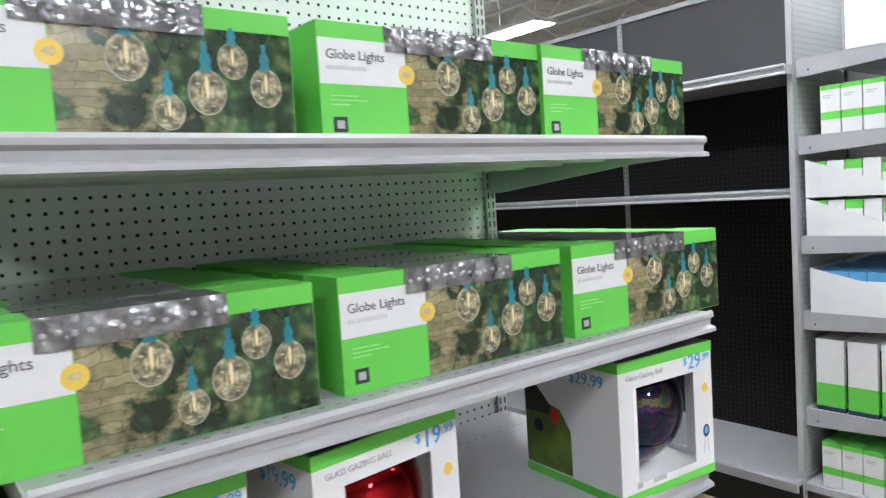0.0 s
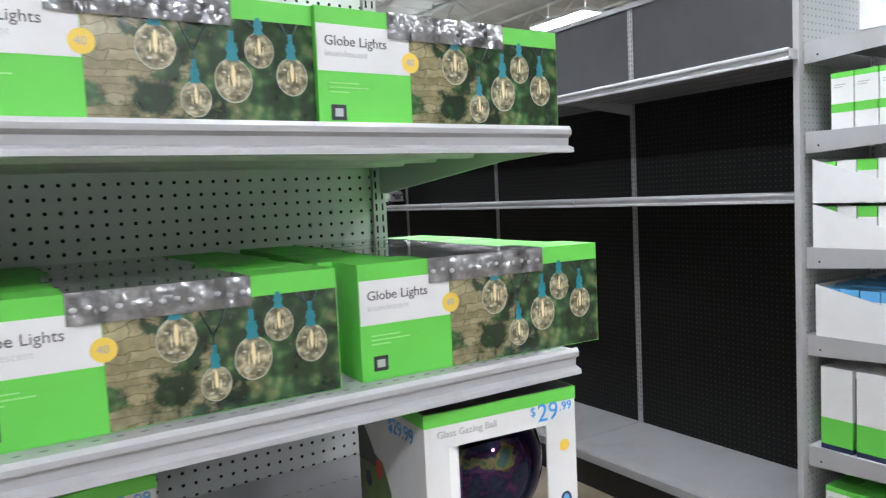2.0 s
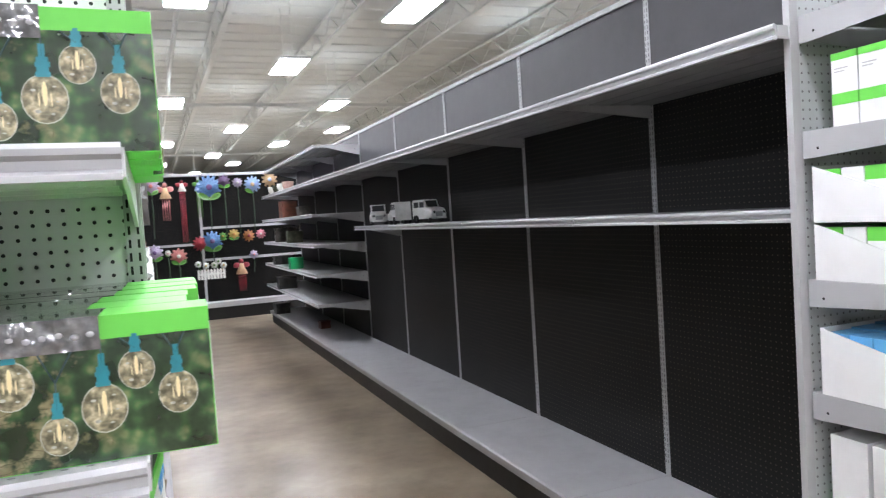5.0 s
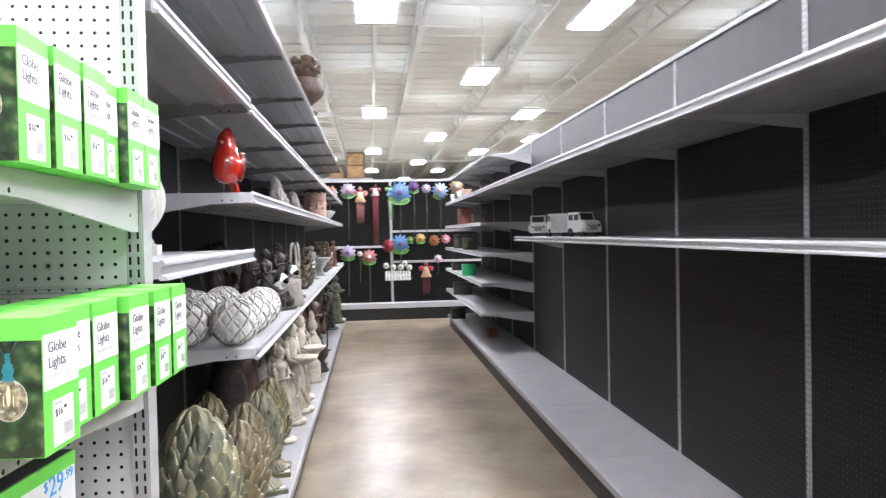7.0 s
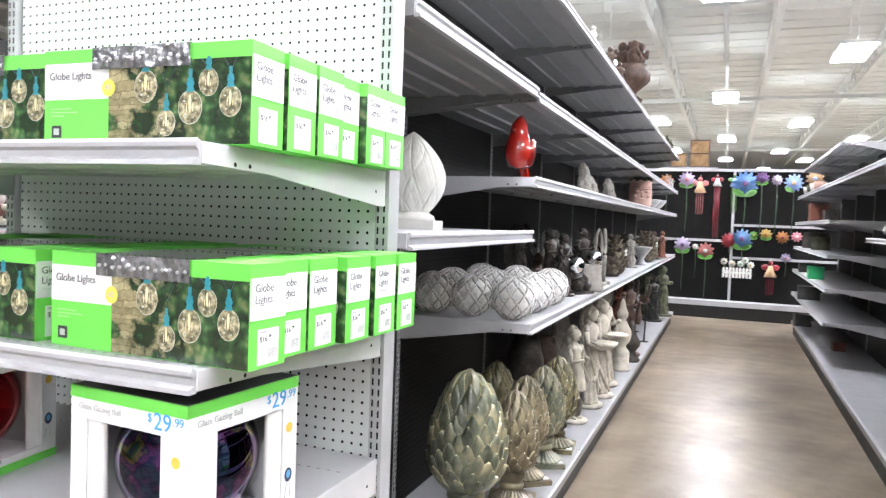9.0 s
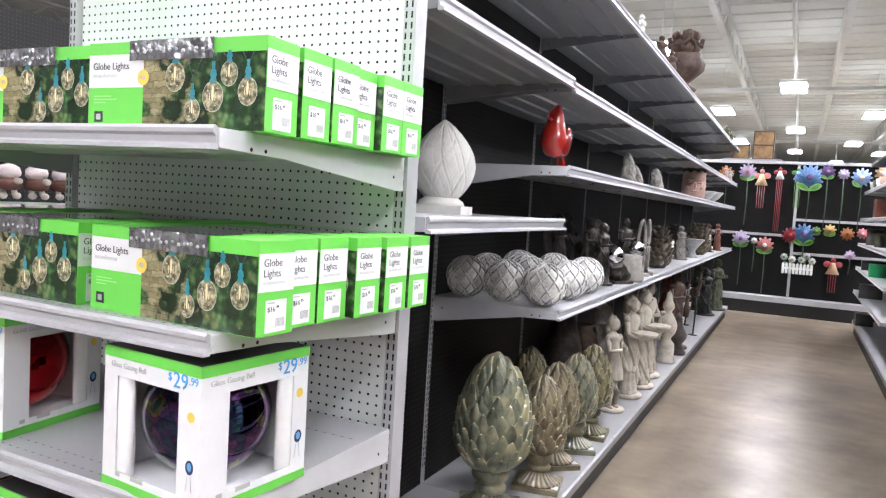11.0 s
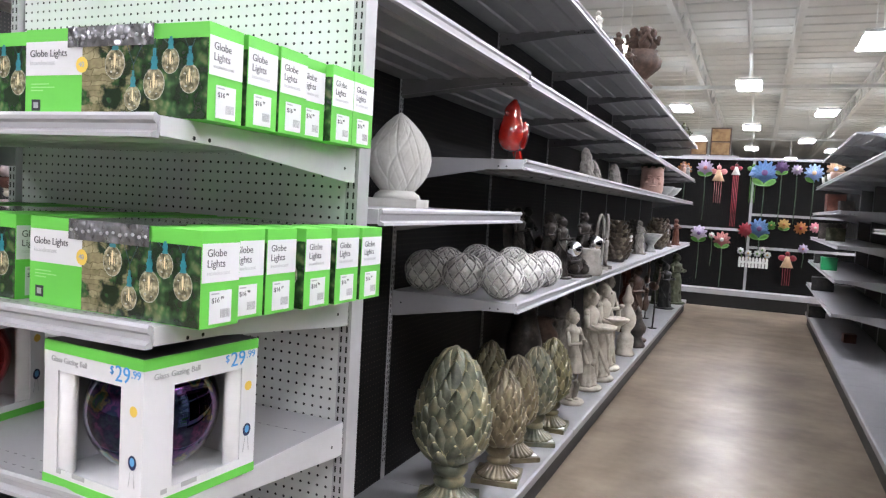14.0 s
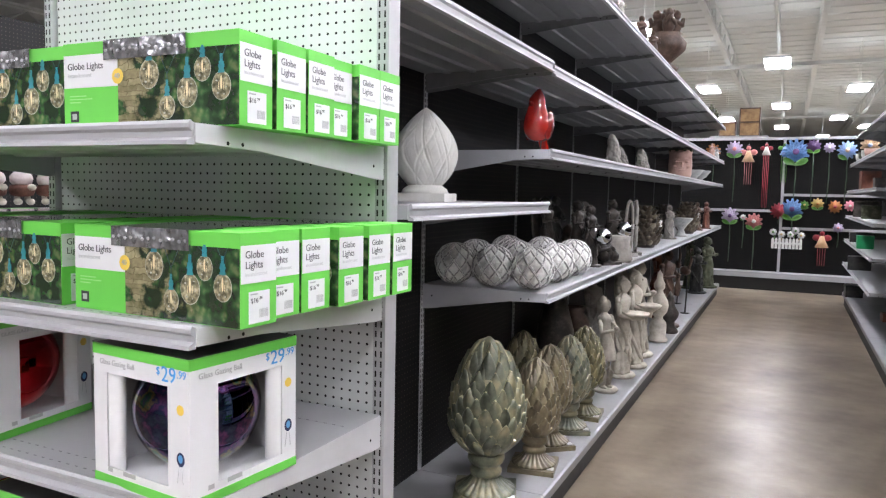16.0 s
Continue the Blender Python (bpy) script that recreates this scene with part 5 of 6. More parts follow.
    if bowl:
        lathe(bm, [(0.0, H * 0.575), (w * 0.4, H * 0.585), (w * 0.8, H * 0.63), (w * 0.88, H * 0.655), (w * 0.8, H * 0.652), (0, H * 0.61)], 20, cy=-w * 1.05)
    elif not ball:
        blob(bm, (0, -w * 1.0, H * 0.68), (H * 0.026, H * 0.034, H * 0.022), seg=8, bumpy=0.4, seed=seed)
    if wings:
        for s in (-1, 1):
            pts = [(s * w * 0.2, w * 0.5, H * 0.78), (s * w * 0.8, w * 0.75, H * 0.98), (s * w * 1.15, w * 0.8, H * 0.93), (s * w * 1.2, w * 0.8, H * 0.7), (s * w * 0.95, w * 0.75, H * 0.42), (s * w * 0.6, w * 0.6, H * 0.26), (s * w * 0.35, w * 0.55, H * 0.5)]
            lo = [bm.verts.new(p) for p in pts]
            hi = [bm.verts.new((p[0], p[1] + w * 0.14, p[2])) for p in pts]
            for k in range(7):
                bm.faces.new((lo[k], lo[(k + 1) % 7], hi[(k + 1) % 7], hi[k]))
            bm.faces.new(lo)
            bm.faces.new(hi[::-1])
    for v in bm.verts:      # worn, hand-cast unevenness
        if v.co.z > H * 0.03:
            v.co += Vector((1, 1, 0.4)) * ((noise.noise(v.co * (9 / H) + Vector((seed, 0, 0))) * H * 0.008 + noise.noise(v.co * (26 / H) + Vector((seed, 3, 0))) * H * 0.006))
    mats = [mat]
    if ball:
        blob(bm, (0, -w * 1.15, H * 0.5), (H * 0.13,) * 3, mat=1, seg=24)
        mats.append(ball)
    return single(name, bm, mats, m=pose(*pos, 0, 0, turn), label=label, category="statue")


def crouched(name, H, mat, label, pos, turn, seed):
    """A small crouching stone figure, all one mesh."""
    bm = bmesh.new()
    box(bm, -H * 0.4, H * 0.4, -H * 0.42, H * 0.42, 0, H * 0.08)
    blob(bm, (0, 0.04 * H, H * 0.38), (H * 0.3, H * 0.34, H * 0.34), seg=18, bumpy=0.35, seed=seed)
    blob(bm, (0, -H * 0.12, H * 0.8), (H * 0.17, H * 0.18, H * 0.19), seg=16, bumpy=0.25, seed=seed + 2)
    for s in (-1, 1):
        blob(bm, (s * H * 0.2, -H * 0.26, H * 0.25), (H * 0.12, H * 0.2, H * 0.16), seg=12, bumpy=0.3, seed=seed + 4)
        tube(bm, [(s * H * 0.25, 0, H * 0.55), (s * H * 0.3, -H * 0.2, H * 0.42), (s * H * 0.06, -H * 0.34, H * 0.5)], H * 0.08, 0, 8, H * 0.05)
        blob(bm, (s * H * 0.26, H * 0.26, H * 0.55), (H * 0.1, H * 0.07, H * 0.32), seg=12, bumpy=0.3, seed=seed + 6)
    return single(name, bm, mat, m=pose(*pos, 0, 0, turn), label=label, category="statue")


DK, SH, BS = 0.1705, 1.0385, 1.6405
statue("child_statue", 0.63, M_CREAM, "pale stone child statue holding a bird", (-0.13, 3.12, DK), 60, lean=1.0, seed=1, squat=0.8, legs=True)
statue("maiden_statue", 0.72, M_CREAM, "pale stone robed maiden statue holding a bowl", (-0.12, 3.56, DK), 70, bowl=True, seed=2, squat=0.85)
statue("maiden_statue", 0.74, M_CREAM, "pale stone robed maiden statue holding a bowl", (-0.1, 3.9, DK), 75, bowl=True, seed=3, squat=0.85)
statue("angel_statue", 0.78, M_CREAM, "cream stone angel statue with folded wings", (-0.15, 4.3, DK), 70, wings=True, seed=4, robe=0.8)
statue("maiden_statue", 0.74, M_STONE, "grey stone maiden statue with draped robe", (-0.38, 3.75, DK), 70, seed=5, robe=0.8)
statue("gardener_statue", 0.78, M_BROWN, "dark brown resin figure statue", (-0.14, 5.75, DK), 60, seed=6, robe=0.8)
statue("heron_keeper_statue", 0.8, M_TERRA, "reddish brown resin figure statue", (-0.3, 6.3, DK), 60, seed=7)
statue("cat_statue", 0.62, M_BLACKRESIN, "black resin animal statue", (-0.16, 8.55, DK), 60, seed=8, squat=1.25)
statue("gnome_statue", 0.72, M_MOSS, "mossy green resin garden figure", (-0.1, 9.25, DK), 60, seed=9, squat=1.2)
statue("maiden_statue", 0.75, M_MOSS, "dark green resin robed figure", (-0.3, 9.0, DK), 60, seed=19, robe=0.8)
statue("cherub_statue", 0.55, M_STONE, "grey stone cherub statue", (-0.4, 4.9, DK), 60, seed=10, squat=1.2)
statue("fairy_statue", 0.38, M_DARKBR, "dark resin fairy holding a silver gazing ball", (-0.24, 2.72, SH), 70, ball=M_CHROME, seed=11, squat=1.1)
statue("fairy_statue", 0.38, M_DARKBR, "dark resin fairy holding a silver gazing ball", (-0.3, 2.98, SH), 60, ball=M_CHROME, seed=12, squat=1.1)
statue("fairy_statue", 0.39, M_DARKBR, "dark resin fairy with a silver gazing ball on a mossy stump", (-0.14, 3.22, SH), 65, ball=M_CHROME, seed=13, squat=1.2)
statue("fairy_statue", 0.4, M_DARKBR, "dark bronze resin fairy with folded wings", (-0.4, 2.62, SH), 70, wings=True, seed=51)
statue("fairy_statue", 0.41, M_BLACKRESIN, "near-black resin fairy with folded wings", (-0.42, 2.86, SH), 60, wings=True, seed=52)
statue("fairy_statue", 0.36, M_DARKBR, "dark bronze resin fairy holding a silver gazing ball", (-0.13, 2.6, SH), 75, ball=M_CHROME, seed=53, squat=1.15)
crouched("gargoyle_statue", 0.2, M_DARKBR, "small dark resin crouching figure", (-0.1, 2.8, SH), 60, 54)
crouched("gargoyle_statue", 0.22, M_BROWN, "small brown resin crouching figure", (-0.43, 3.12, SH), 60, 55)
statue("rabbit_statue", 0.37, M_STONE, "grey stone animal figure with tall ears", (-0.34, 3.3, SH), 60, wings=True, seed=14)
statue("dog_statue", 0.33, M_STONE, "grey stone seated animal figure", (-0.14, 5.75, SH), 60, seed=15, squat=1.3)
statue("squirrel_statue", 0.35, M_BROWN, "brown resin animal figure", (-0.12, 7.9, SH), 60, seed=16, squat=1.3)
statue("fox_statue", 0.35, M_TERRA, "rusty orange resin animal figure", (-0.07, 8.5, SH), 60, seed=17, squat=1.2)


def carved_rock(H, W, pos, turn, seed, label):
    """A small leaning stone with a flat back foot and carved relief, one mesh."""
    bm = bmesh.new()
    U, N = 72, 30
    rings = []
    for i in range(N + 1):
        t = i / N
        q = math.sqrt(max(0.0, 1 - t ** 2.4))
        ring = []
        for k in range(U):
            a = 2 * math.pi * k / U
            x, y, z = W * 0.5 * q * math.cos(a) - W * 0.24 * t, W * 0.33 * q * math.sin(a), H * t
            n = noise.noise(Vector((x, y, z)) * (5.5 / H) + Vector((seed, 0, 0))) * 0.22 + noise.noise(Vector((x, y, z)) * (15 / H) + Vector((0, seed, 0))) * 0.2
            k2 = 1 + (n if 0 < i < N else 0)
            ring.append(bm.verts.new((x * k2, y * k2, z)))
        rings.append(ring)
    for p, q in zip(rings, rings[1:]):
        for k in range(U):
            bm.faces.new((p[k], p[(k + 1) % U], q[(k + 1) % U], q[k])).smooth = True
    bm.faces.new(rings[0][::-1])
    bm.faces.new(rings[-1])
    return single("carved_stone", bm, M_STONE, m=pose(*pos, 0, 0, turn), label=label, category="garden ornament", group="carved stones on the upper shelf")


carved_rock(0.205, 0.09, (-0.115, 3.1, BS), 20, 1, "small grey carved stone with a leaning rounded top")
carved_rock(0.14, 0.09, (-0.11, 3.3, BS), 10, 2, "small grey carved stone with a leaning rounded top")
carved_rock(0.175, 0.095, (-0.12, 4.15, BS), 20, 3, "small grey carved stone with a leaning rounded top")


def angel_wing(pos, turn):
    """An upright open wing ornament on a small foot."""
    g = empty("wing_ornament", pose(*pos, 0, 0, turn), label="tall grey stone angel wing ornament on a foot", category="ornament", group="wing ornaments")
    bm = bmesh.new()
    box(bm, -0.06, 0.06, -0.04, 0.04, 0, 0.022)
    part("foot", bm, M_STONE, g, bevel=0.004)
    bm = bmesh.new()
    pts = [(-0.045 * math.cos(a), 0, 0.2 + 0.18 * math.sin(a)) for a in [i * math.pi / 9 - math.pi / 2 for i in range(19)]]
    tube(bm, pts, 0.011, 0, 8, 0.009)
    tube(bm, [(-0.035, 0, 0.02), (-0.02, 0, 0.12), (-0.045, 0, 0.2)], 0.012, 0, 8)
    part("wing", bm, M_STONE, g)


angel_wing((-0.07, 3.42, SH), 70)
angel_wing((-0.06, 3.6, SH), 110)


def pinecone(pos, H, R, label, mat):
    """A cone of many overlapping scales."""
    g = empty("pinecone_ornament", pose(*pos), label=label, category="ornament", group="pinecone ornaments")
    bm = bmesh.new()
    lathe(bm, [(0.0, 0), (R * 0.55, 0.0), (R * 0.9, H * 0.2), (R * 0.8, H * 0.5), (R * 0.36, H * 0.85), (0, H)], 16)
    body = part("body", bm, mat, g)
    for row in range(9):
        t = 0.06 + 0.8 * row / 8
        rr = R * (math.sin(math.pi * (0.26 + 0.72 * t)) ** 0.95)
        n = max(7, int(15 * rr / R))
        me = leaf_mesh("scale", H * 0.16, 2 * math.pi * rr / n * 1.1, mat)
        for k in range(n):
            a = 2 * math.pi * (k + 0.5 * (row % 2)) / n
            ob = new("scale", me)
            ob.parent = body
            ob.matrix_basis = Matrix.Translation((rr * 0.9 * math.cos(a), rr * 0.9 * math.sin(a), H * t)) @ Matrix.Rotation(a + math.pi / 2, 4, "Z") @ Matrix.Rotation(radians(22), 4, "X")
    bm = bmesh.new()
    box(bm, R * 0.8, R * 0.84 + 0.02, -0.025, 0.025, H * 0.5, H * 0.65)
    part("hang_tag", bm, M_TAG, g)


pinecone((-0.13, 4.42, SH), 0.34, 0.12, "brown and cream resin pinecone ornament", M_CONE)
pinecone((-0.3, 4.2, SH), 0.3, 0.11, "dark brown resin pinecone ornament", M_DARKBR)
pinecone((-0.13, 7.0, SH), 0.36, 0.13, "brown resin pinecone ornament", M_CONE)
pinecone((-0.33, 6.6, SH), 0.33, 0.12, "dark brown resin pinecone ornament", M_DARKBR)


def turned(name, prof, mat, pos, label, category, seg=28):
    bm = bmesh.new()
    lathe(bm, prof, seg)
    return single(name, bm, mat, m=pose(*pos), label=label, category=category)


turned("turned_finial", [(0.085, 0), (0.09, 0.02), (0.07, 0.05), (0.074, 0.12), (0.07, 0.17), (0.042, 0.2), (0.04, 0.22), (0.075, 0.27), (0.084, 0.32), (0.078, 0.36), (0.045, 0.42), (0.03, 0.45), (0.048, 0.48), (0.05, 0.51), (0.03, 0.55), (0.022, 0.6), (0, 0.64)],
       M_CREAM, (-0.09, 4.98, DK), "cream stone turned finial with stacked bulbs", "finial")
turned("turned_finial", [(0.08, 0), (0.085, 0.02), (0.06, 0.06), (0.045, 0.1), (0.08, 0.15), (0.085, 0.19), (0.05, 0.25), (0.03, 0.3), (0.035, 0.33), (0, 0.4)],
       M_DARKBR, (-0.06, 5.45, DK), "dark bronze turned finial", "finial")
turned("glazed_vase", [(0.08, 0), (0.12, 0.1), (0.13, 0.26), (0.1, 0.4), (0.06, 0.46), (0.08, 0.5), (0.06, 0.495), (0.05, 0.45), (0, 0.36)], M_BROWN, (-0.42, 3.4, DK), "dark brown glazed vase", "vase")
turned("glazed_vase", [(0.09, 0), (0.12, 0.15), (0.12, 0.4), (0.08, 0.55), (0.06, 0.62), (0.08, 0.66), (0.06, 0.655), (0, 0.4)], M_DARKBR, (-0.44, 3.0, DK), "dark bronze glazed vase", "vase")
turned("stump_pot", [(0.09, 0), (0.1, 0.02), (0.08, 0.12), (0.085, 0.16), (0.07, 0.165), (0, 0.15)], M_STONE, (-0.06, 3.0, SH), "small grey stump pot", "pot")


def face_pot(pos, turn):
    """A tall clay pot with a moulded sleeping face, moss at the rim; one mesh. The face looks along local -y."""
    bm = bmesh.new()
    lathe(bm, [(0.1, 0), (0.115, 0.04), (0.118, 0.14), (0.112, 0.24), (0.12, 0.285), (0.1, 0.285), (0.085, 0.25), (0, 0.24)], 32)
    blob(bm, (0, -0.118, 0.14), (0.017, 0.022, 0.034), seg=12)
    blob(bm, (0, -0.115, 0.085), (0.034, 0.012, 0.009), seg=12)
    for sx in (-1, 1):
        blob(bm, (sx * 0.045, -0.105, 0.165), (0.026, 0.012, 0.012), seg=12)
        blob(bm, (sx * 0.046, -0.107, 0.19), (0.032, 0.012, 0.008), seg=12)
        blob(bm, (sx * 0.06, -0.094, 0.115), (0.026, 0.016, 0.02), seg=12)
    for k in range(9):
        a = k * 0.7
        blob(bm, (0.09 * math.cos(a), 0.09 * math.sin(a), 0.285), (0.038, 0.038, 0.022), 1, 10, bumpy=0.4, seed=k)
    return single("face_pot", bm, [M_PINK, M_MOSS], m=pose(*pos, 0, 0, turn), label="pale pink clay pot with a moulded face and mossy rim", category="pot")


face_pot((-0.13, 6.25, BS), 15)
turned("grey_bowl", [(0.06, 0), (0.05, 0.03), (0.1, 0.07), (0.15, 0.14), (0.14, 0.145), (0, 0.06)], M_GREYPOT, (-0.16, 8.2, BS), "grey glazed bowl on a foot", "bowl")
turned("grey_bowl", [(0.06, 0), (0.05, 0.03), (0.09, 0.07), (0.13, 0.12), (0.12, 0.125), (0, 0.06)], M_GREYPOT, (-0.13, 7.3, BS), "grey glazed bowl on a foot", "bowl")
turned("pedestal_bowl", [(0.06, 0), (0.05, 0.02), (0.03, 0.07), (0.07, 0.13), (0.12, 0.19), (0.11, 0.195), (0, 0.12)], M_GREYPOT, (-0.1, 6.3, SH), "grey green glazed pedestal bowl", "bowl")
turned("small_stone_dish", [(0.03, 0), (0.05, 0.015), (0.055, 0.03), (0.045, 0.03), (0, 0.015)], M_STONE, (-0.08, 2.92, SH), "small grey stone dish", "dish")


def heron(pos, turn):
    g = empty("heron_stake", pose(*pos, 0, 0, turn), label="tall dark metal heron on a thin curved leg", category="garden ornament")
    bm = bmesh.new()
    lathe(bm, [(0.05, 0), (0.05, 0.008), (0, 0.009)], 14)
    part("base", bm, M_BLACKRESIN, g)
    bm = bmesh.new()
    tube(bm, [(0, 0, 0.008), (0.01, 0, 0.25), (0.0, 0, 0.42)], 0.009, 0, 7)
    part("leg", bm, M_BLACKRESIN, g)
    bm = bmesh.new()
    blob(bm, (0, 0.03, 0.47), (0.035, 0.09, 0.05), seg=14)
    tube(bm, [(0, -0.03, 0.49), (0, -0.08, 0.6), (0, -0.05, 0.7)], 0.016, 0, 8, 0.011)
    blob(bm, (0, -0.07, 0.71), (0.015, 0.03, 0.016), seg=10)
    part("body", bm, M_BROWN, g)


heron((-0.07, 6.7, DK), 40)
heron((-0.25, 7.4, DK), 20)


def urn_group():
    """Brown resin urn topped by seated figures, kept one mesh."""
    bm = bmesh.new()
    lathe(bm, [(0.1, 0), (0.11, 0.02), (0.05, 0.06), (0.06, 0.08), (0.15, 0.16), (0.16, 0.22), (0.12, 0.28), (0.13, 0.3), (0, 0.3)], 22)
    for v in bm.verts:
        if 0.1 < v.co.z < 0.27:
            k = 1 + 0.05 * math.cos(12 * math.atan2(v.co.y, v.co.x))
            v.co.x, v.co.y = v.co.x * k, v.co.y * k
    for i in range(4):
        a = i * 1.57 + 0.4
        cx, cy = 0.07 * math.cos(a), 0.07 * math.sin(a)
        blob(bm, (cx, cy, 0.36), (0.05, 0.05, 0.07), seg=12, bumpy=0.25, seed=i)
        blob(bm, (cx * 1.1, cy * 1.1, 0.45), (0.038, 0.038, 0.04), seg=12, bumpy=0.2, seed=i + 9)
        for s in (-1, 1):
            blob(bm, (cx * 1.1 + s * 0.036 * math.sin(a), cy * 1.1 - s * 0.036 * math.cos(a), 0.465), (0.015, 0.015, 0.016), seg=8)
            tube(bm, [(cx + s * 0.04 * math.sin(a), cy - s * 0.04 * math.cos(a), 0.39), (cx * 1.7 + s * 0.04 * math.sin(a), cy * 1.7 - s * 0.04 * math.cos(a), 0.36), (cx * 1.9, cy * 1.9, 0.42)], 0.017, 0, 7)
    return single("monkey_urn", bm, M_BROWN, m=pose(-0.075, 4.65, 2.476), label="brown resin urn with seated monkeys on the top shelf", category="statue")


urn_group()
statue("monkey_statue", 0.25, M_BROWN, "brown resin seated animal figure on the top shelf", (-0.1, 3.75, 2.476), 60, seed=31, squat=1.7)
statue("monkey_statue", 0.24, M_BROWN, "brown resin seated animal figure on the top shelf", (-0.1, 4.2, 2.476), 60, seed=32, squat=1.7)
statue("rabbit_statue", 0.19, M_PLASTER, "small white plaster bud-shaped figure on the top shelf", (-0.08, 2.95, 2.476), 60, seed=33, squat=1.1)
for i, (y, mm) in enumerate(((8.6, M_MOSS), (8.95, M_PINK), (9.3, M_MOSS), (9.6, M_GREYPOT))):
    statue("frog_statue", 0.2, mm, "small coloured resin animal figure on the upper shelf", (-0.08, y, 1.9815 if i % 2 else 2.476), 60, seed=40 + i, squat=1.9)
# gnomes in the neighbouring aisle
M_GNOMEHAT = weathered("brown_felt_resin", (0.05, 0.02, 0.014, 1), (0.13, 0.055, 0.04, 1), (0.2, 0.1, 0.07, 1), 10.0, 0.8)
M_GNOMECAP = weathered("pale_rose_felt_resin", (0.42, 0.34, 0.33, 1), (0.58, 0.5, 0.49, 1), (0.66, 0.6, 0.58, 1), 14.0, 0.8)
for i in range(6):
    bm = bmesh.new()
    for sy in (-1, 1):
        blob(bm, (0.03, sy * 0.035, 0.02), (0.032, 0.022, 0.02), 2, 10)
        tube(bm, [(0.01, sy * 0.03, 0.025), (0.0, sy * 0.028, 0.07)], 0.016, 2, 8)
    lathe(bm, [(0.035, 0.05), (0.062, 0.06), (0.07, 0.085), (0.06, 0.115), (0.03, 0.125), (0, 0.128)], 18, 0)
    blob(bm, (0.062, 0.03, 0.105), (0.022, 0.026, 0.02), 2, 10)
    blob(bm, (0.0, 0, 0.155), (0.06, 0.064, 0.048), 1, 16, bumpy=0.12, seed=i)
    single("gnome_figurine", bm, [M_GNOMEHAT, M_GNOMECAP, M_CREAM], m=pose(-3.2, 0.55 + 0.17 * i, 1.3305, 0, 0, -30 + 5 * i), label="small garden gnome with a pale rounded cap and brown coat", category="figurine", group="gnomes in the next aisle")

# ---- metal flowers on the far display wall ----
def enamel(name, col):
    return painted(name, col, 0.3, 0.15, 15.0, coat=0.4, bump=0.02)


FC = {"blue": enamel("blue_enamel", (0.13, 0.27, 0.55, 1)), "lilac": enamel("lilac_enamel", (0.5, 0.42, 0.58, 1)), "pink": enamel("pink_enamel", (0.75, 0.28, 0.36, 1)), "red": enamel("red_enamel", (0.32, 0.03, 0.045, 1)),
      "coral": enamel("coral_enamel", (0.55, 0.2, 0.19, 1)), "orange": enamel("orange_enamel", (0.5, 0.2, 0.06, 1)), "white": enamel("white_enamel", (0.75, 0.75, 0.72, 1)), "leaf": enamel("leaf_enamel", (0.1, 0.27, 0.05, 1)),
      "yellow": enamel("yellow_enamel", (0.6, 0.42, 0.14, 1)), "violet": enamel("violet_enamel", (0.14, 0.07, 0.2, 1)), "stem": enamel("stem_enamel", (0.03, 0.07, 0.03, 1)), "peach": enamel("peach_enamel", (0.62, 0.42, 0.25, 1)), "sky": enamel("sky_enamel", (0.35, 0.5, 0.8, 1))}


def petal_mesh(L, W, mat):
    bm = bmesh.new()
    rows = []
    for t, w, o in ((0, 0.3, 0.0), (0.35, 0.9, -0.06), (0.7, 1.0, -0.05), (1.0, 0.45, 0.03)):
        rows.append([bm.verts.new((s * w * W / 2, o * L + abs(s) * -0.05 * L, t * L)) for s in (-1, 0, 1)])
    for a, b in zip(rows, rows[1:]):
        for k in range(2):
            bm.faces.new((a[k], a[k + 1], b[k + 1], b[k])).smooth = True
    geo = bmesh.ops.solidify(bm, geom=bm.faces[:], thickness=0.004)
    return mesh_of("petal", bm, mat)


def metal_flower(x, z, R, col, core, stem=0.0, n=12, leaves=0, label="", rings=3):
    g = empty("metal_flower", pose(x, FW - 0.12, z), label=label, category="garden stake", group="metal flowers on the display wall")
    for r in range(rings):
        me = petal_mesh(R * (1.0 - 0.27 * r), 2 * math.pi * R * (0.62 - 0.12 * r) / n, FC[col])
        for k in range(n):
            ob = new("petal", me)
            ob.parent = g
            ob.matrix_basis = pose(0, -0.012 * r, 0) @ Matrix.Rotation(2 * math.pi * (k + 0.5 * r) / n, 4, "Y")
    bm = bmesh.new()
    blob(bm, (0, -0.03, 0), (R * 0.24, 0.02, R * 0.24), seg=12)
    part("flower_centre", bm, FC[core], g)
    bm = bmesh.new()
    tube(bm, [(0, 0, 0), (0, 0.12 - 0.004, 0.0)], 0.006, 0, 6)
    part("hook", bm, M_UPRIGHT, g)
    if stem:
        bm = bmesh.new()
        tube(bm, [(0, 0.01, 0), (0.01, 0.03, -stem * 0.5), (0, 0.05, -stem)], 0.007, 0, 6)
        part("stem", bm, FC["stem"], g)
    for k in range(leaves):
        ob = new("leaf", petal_mesh(R * 0.95, R * 0.5, FC["leaf"]))
        ob.parent = g
        s = 1 if k % 2 else -1
        ob.matrix_basis = pose(0, -0.008, -R * (1.0 + 0.35 * (k // 2)), 0, s * 62, 0)


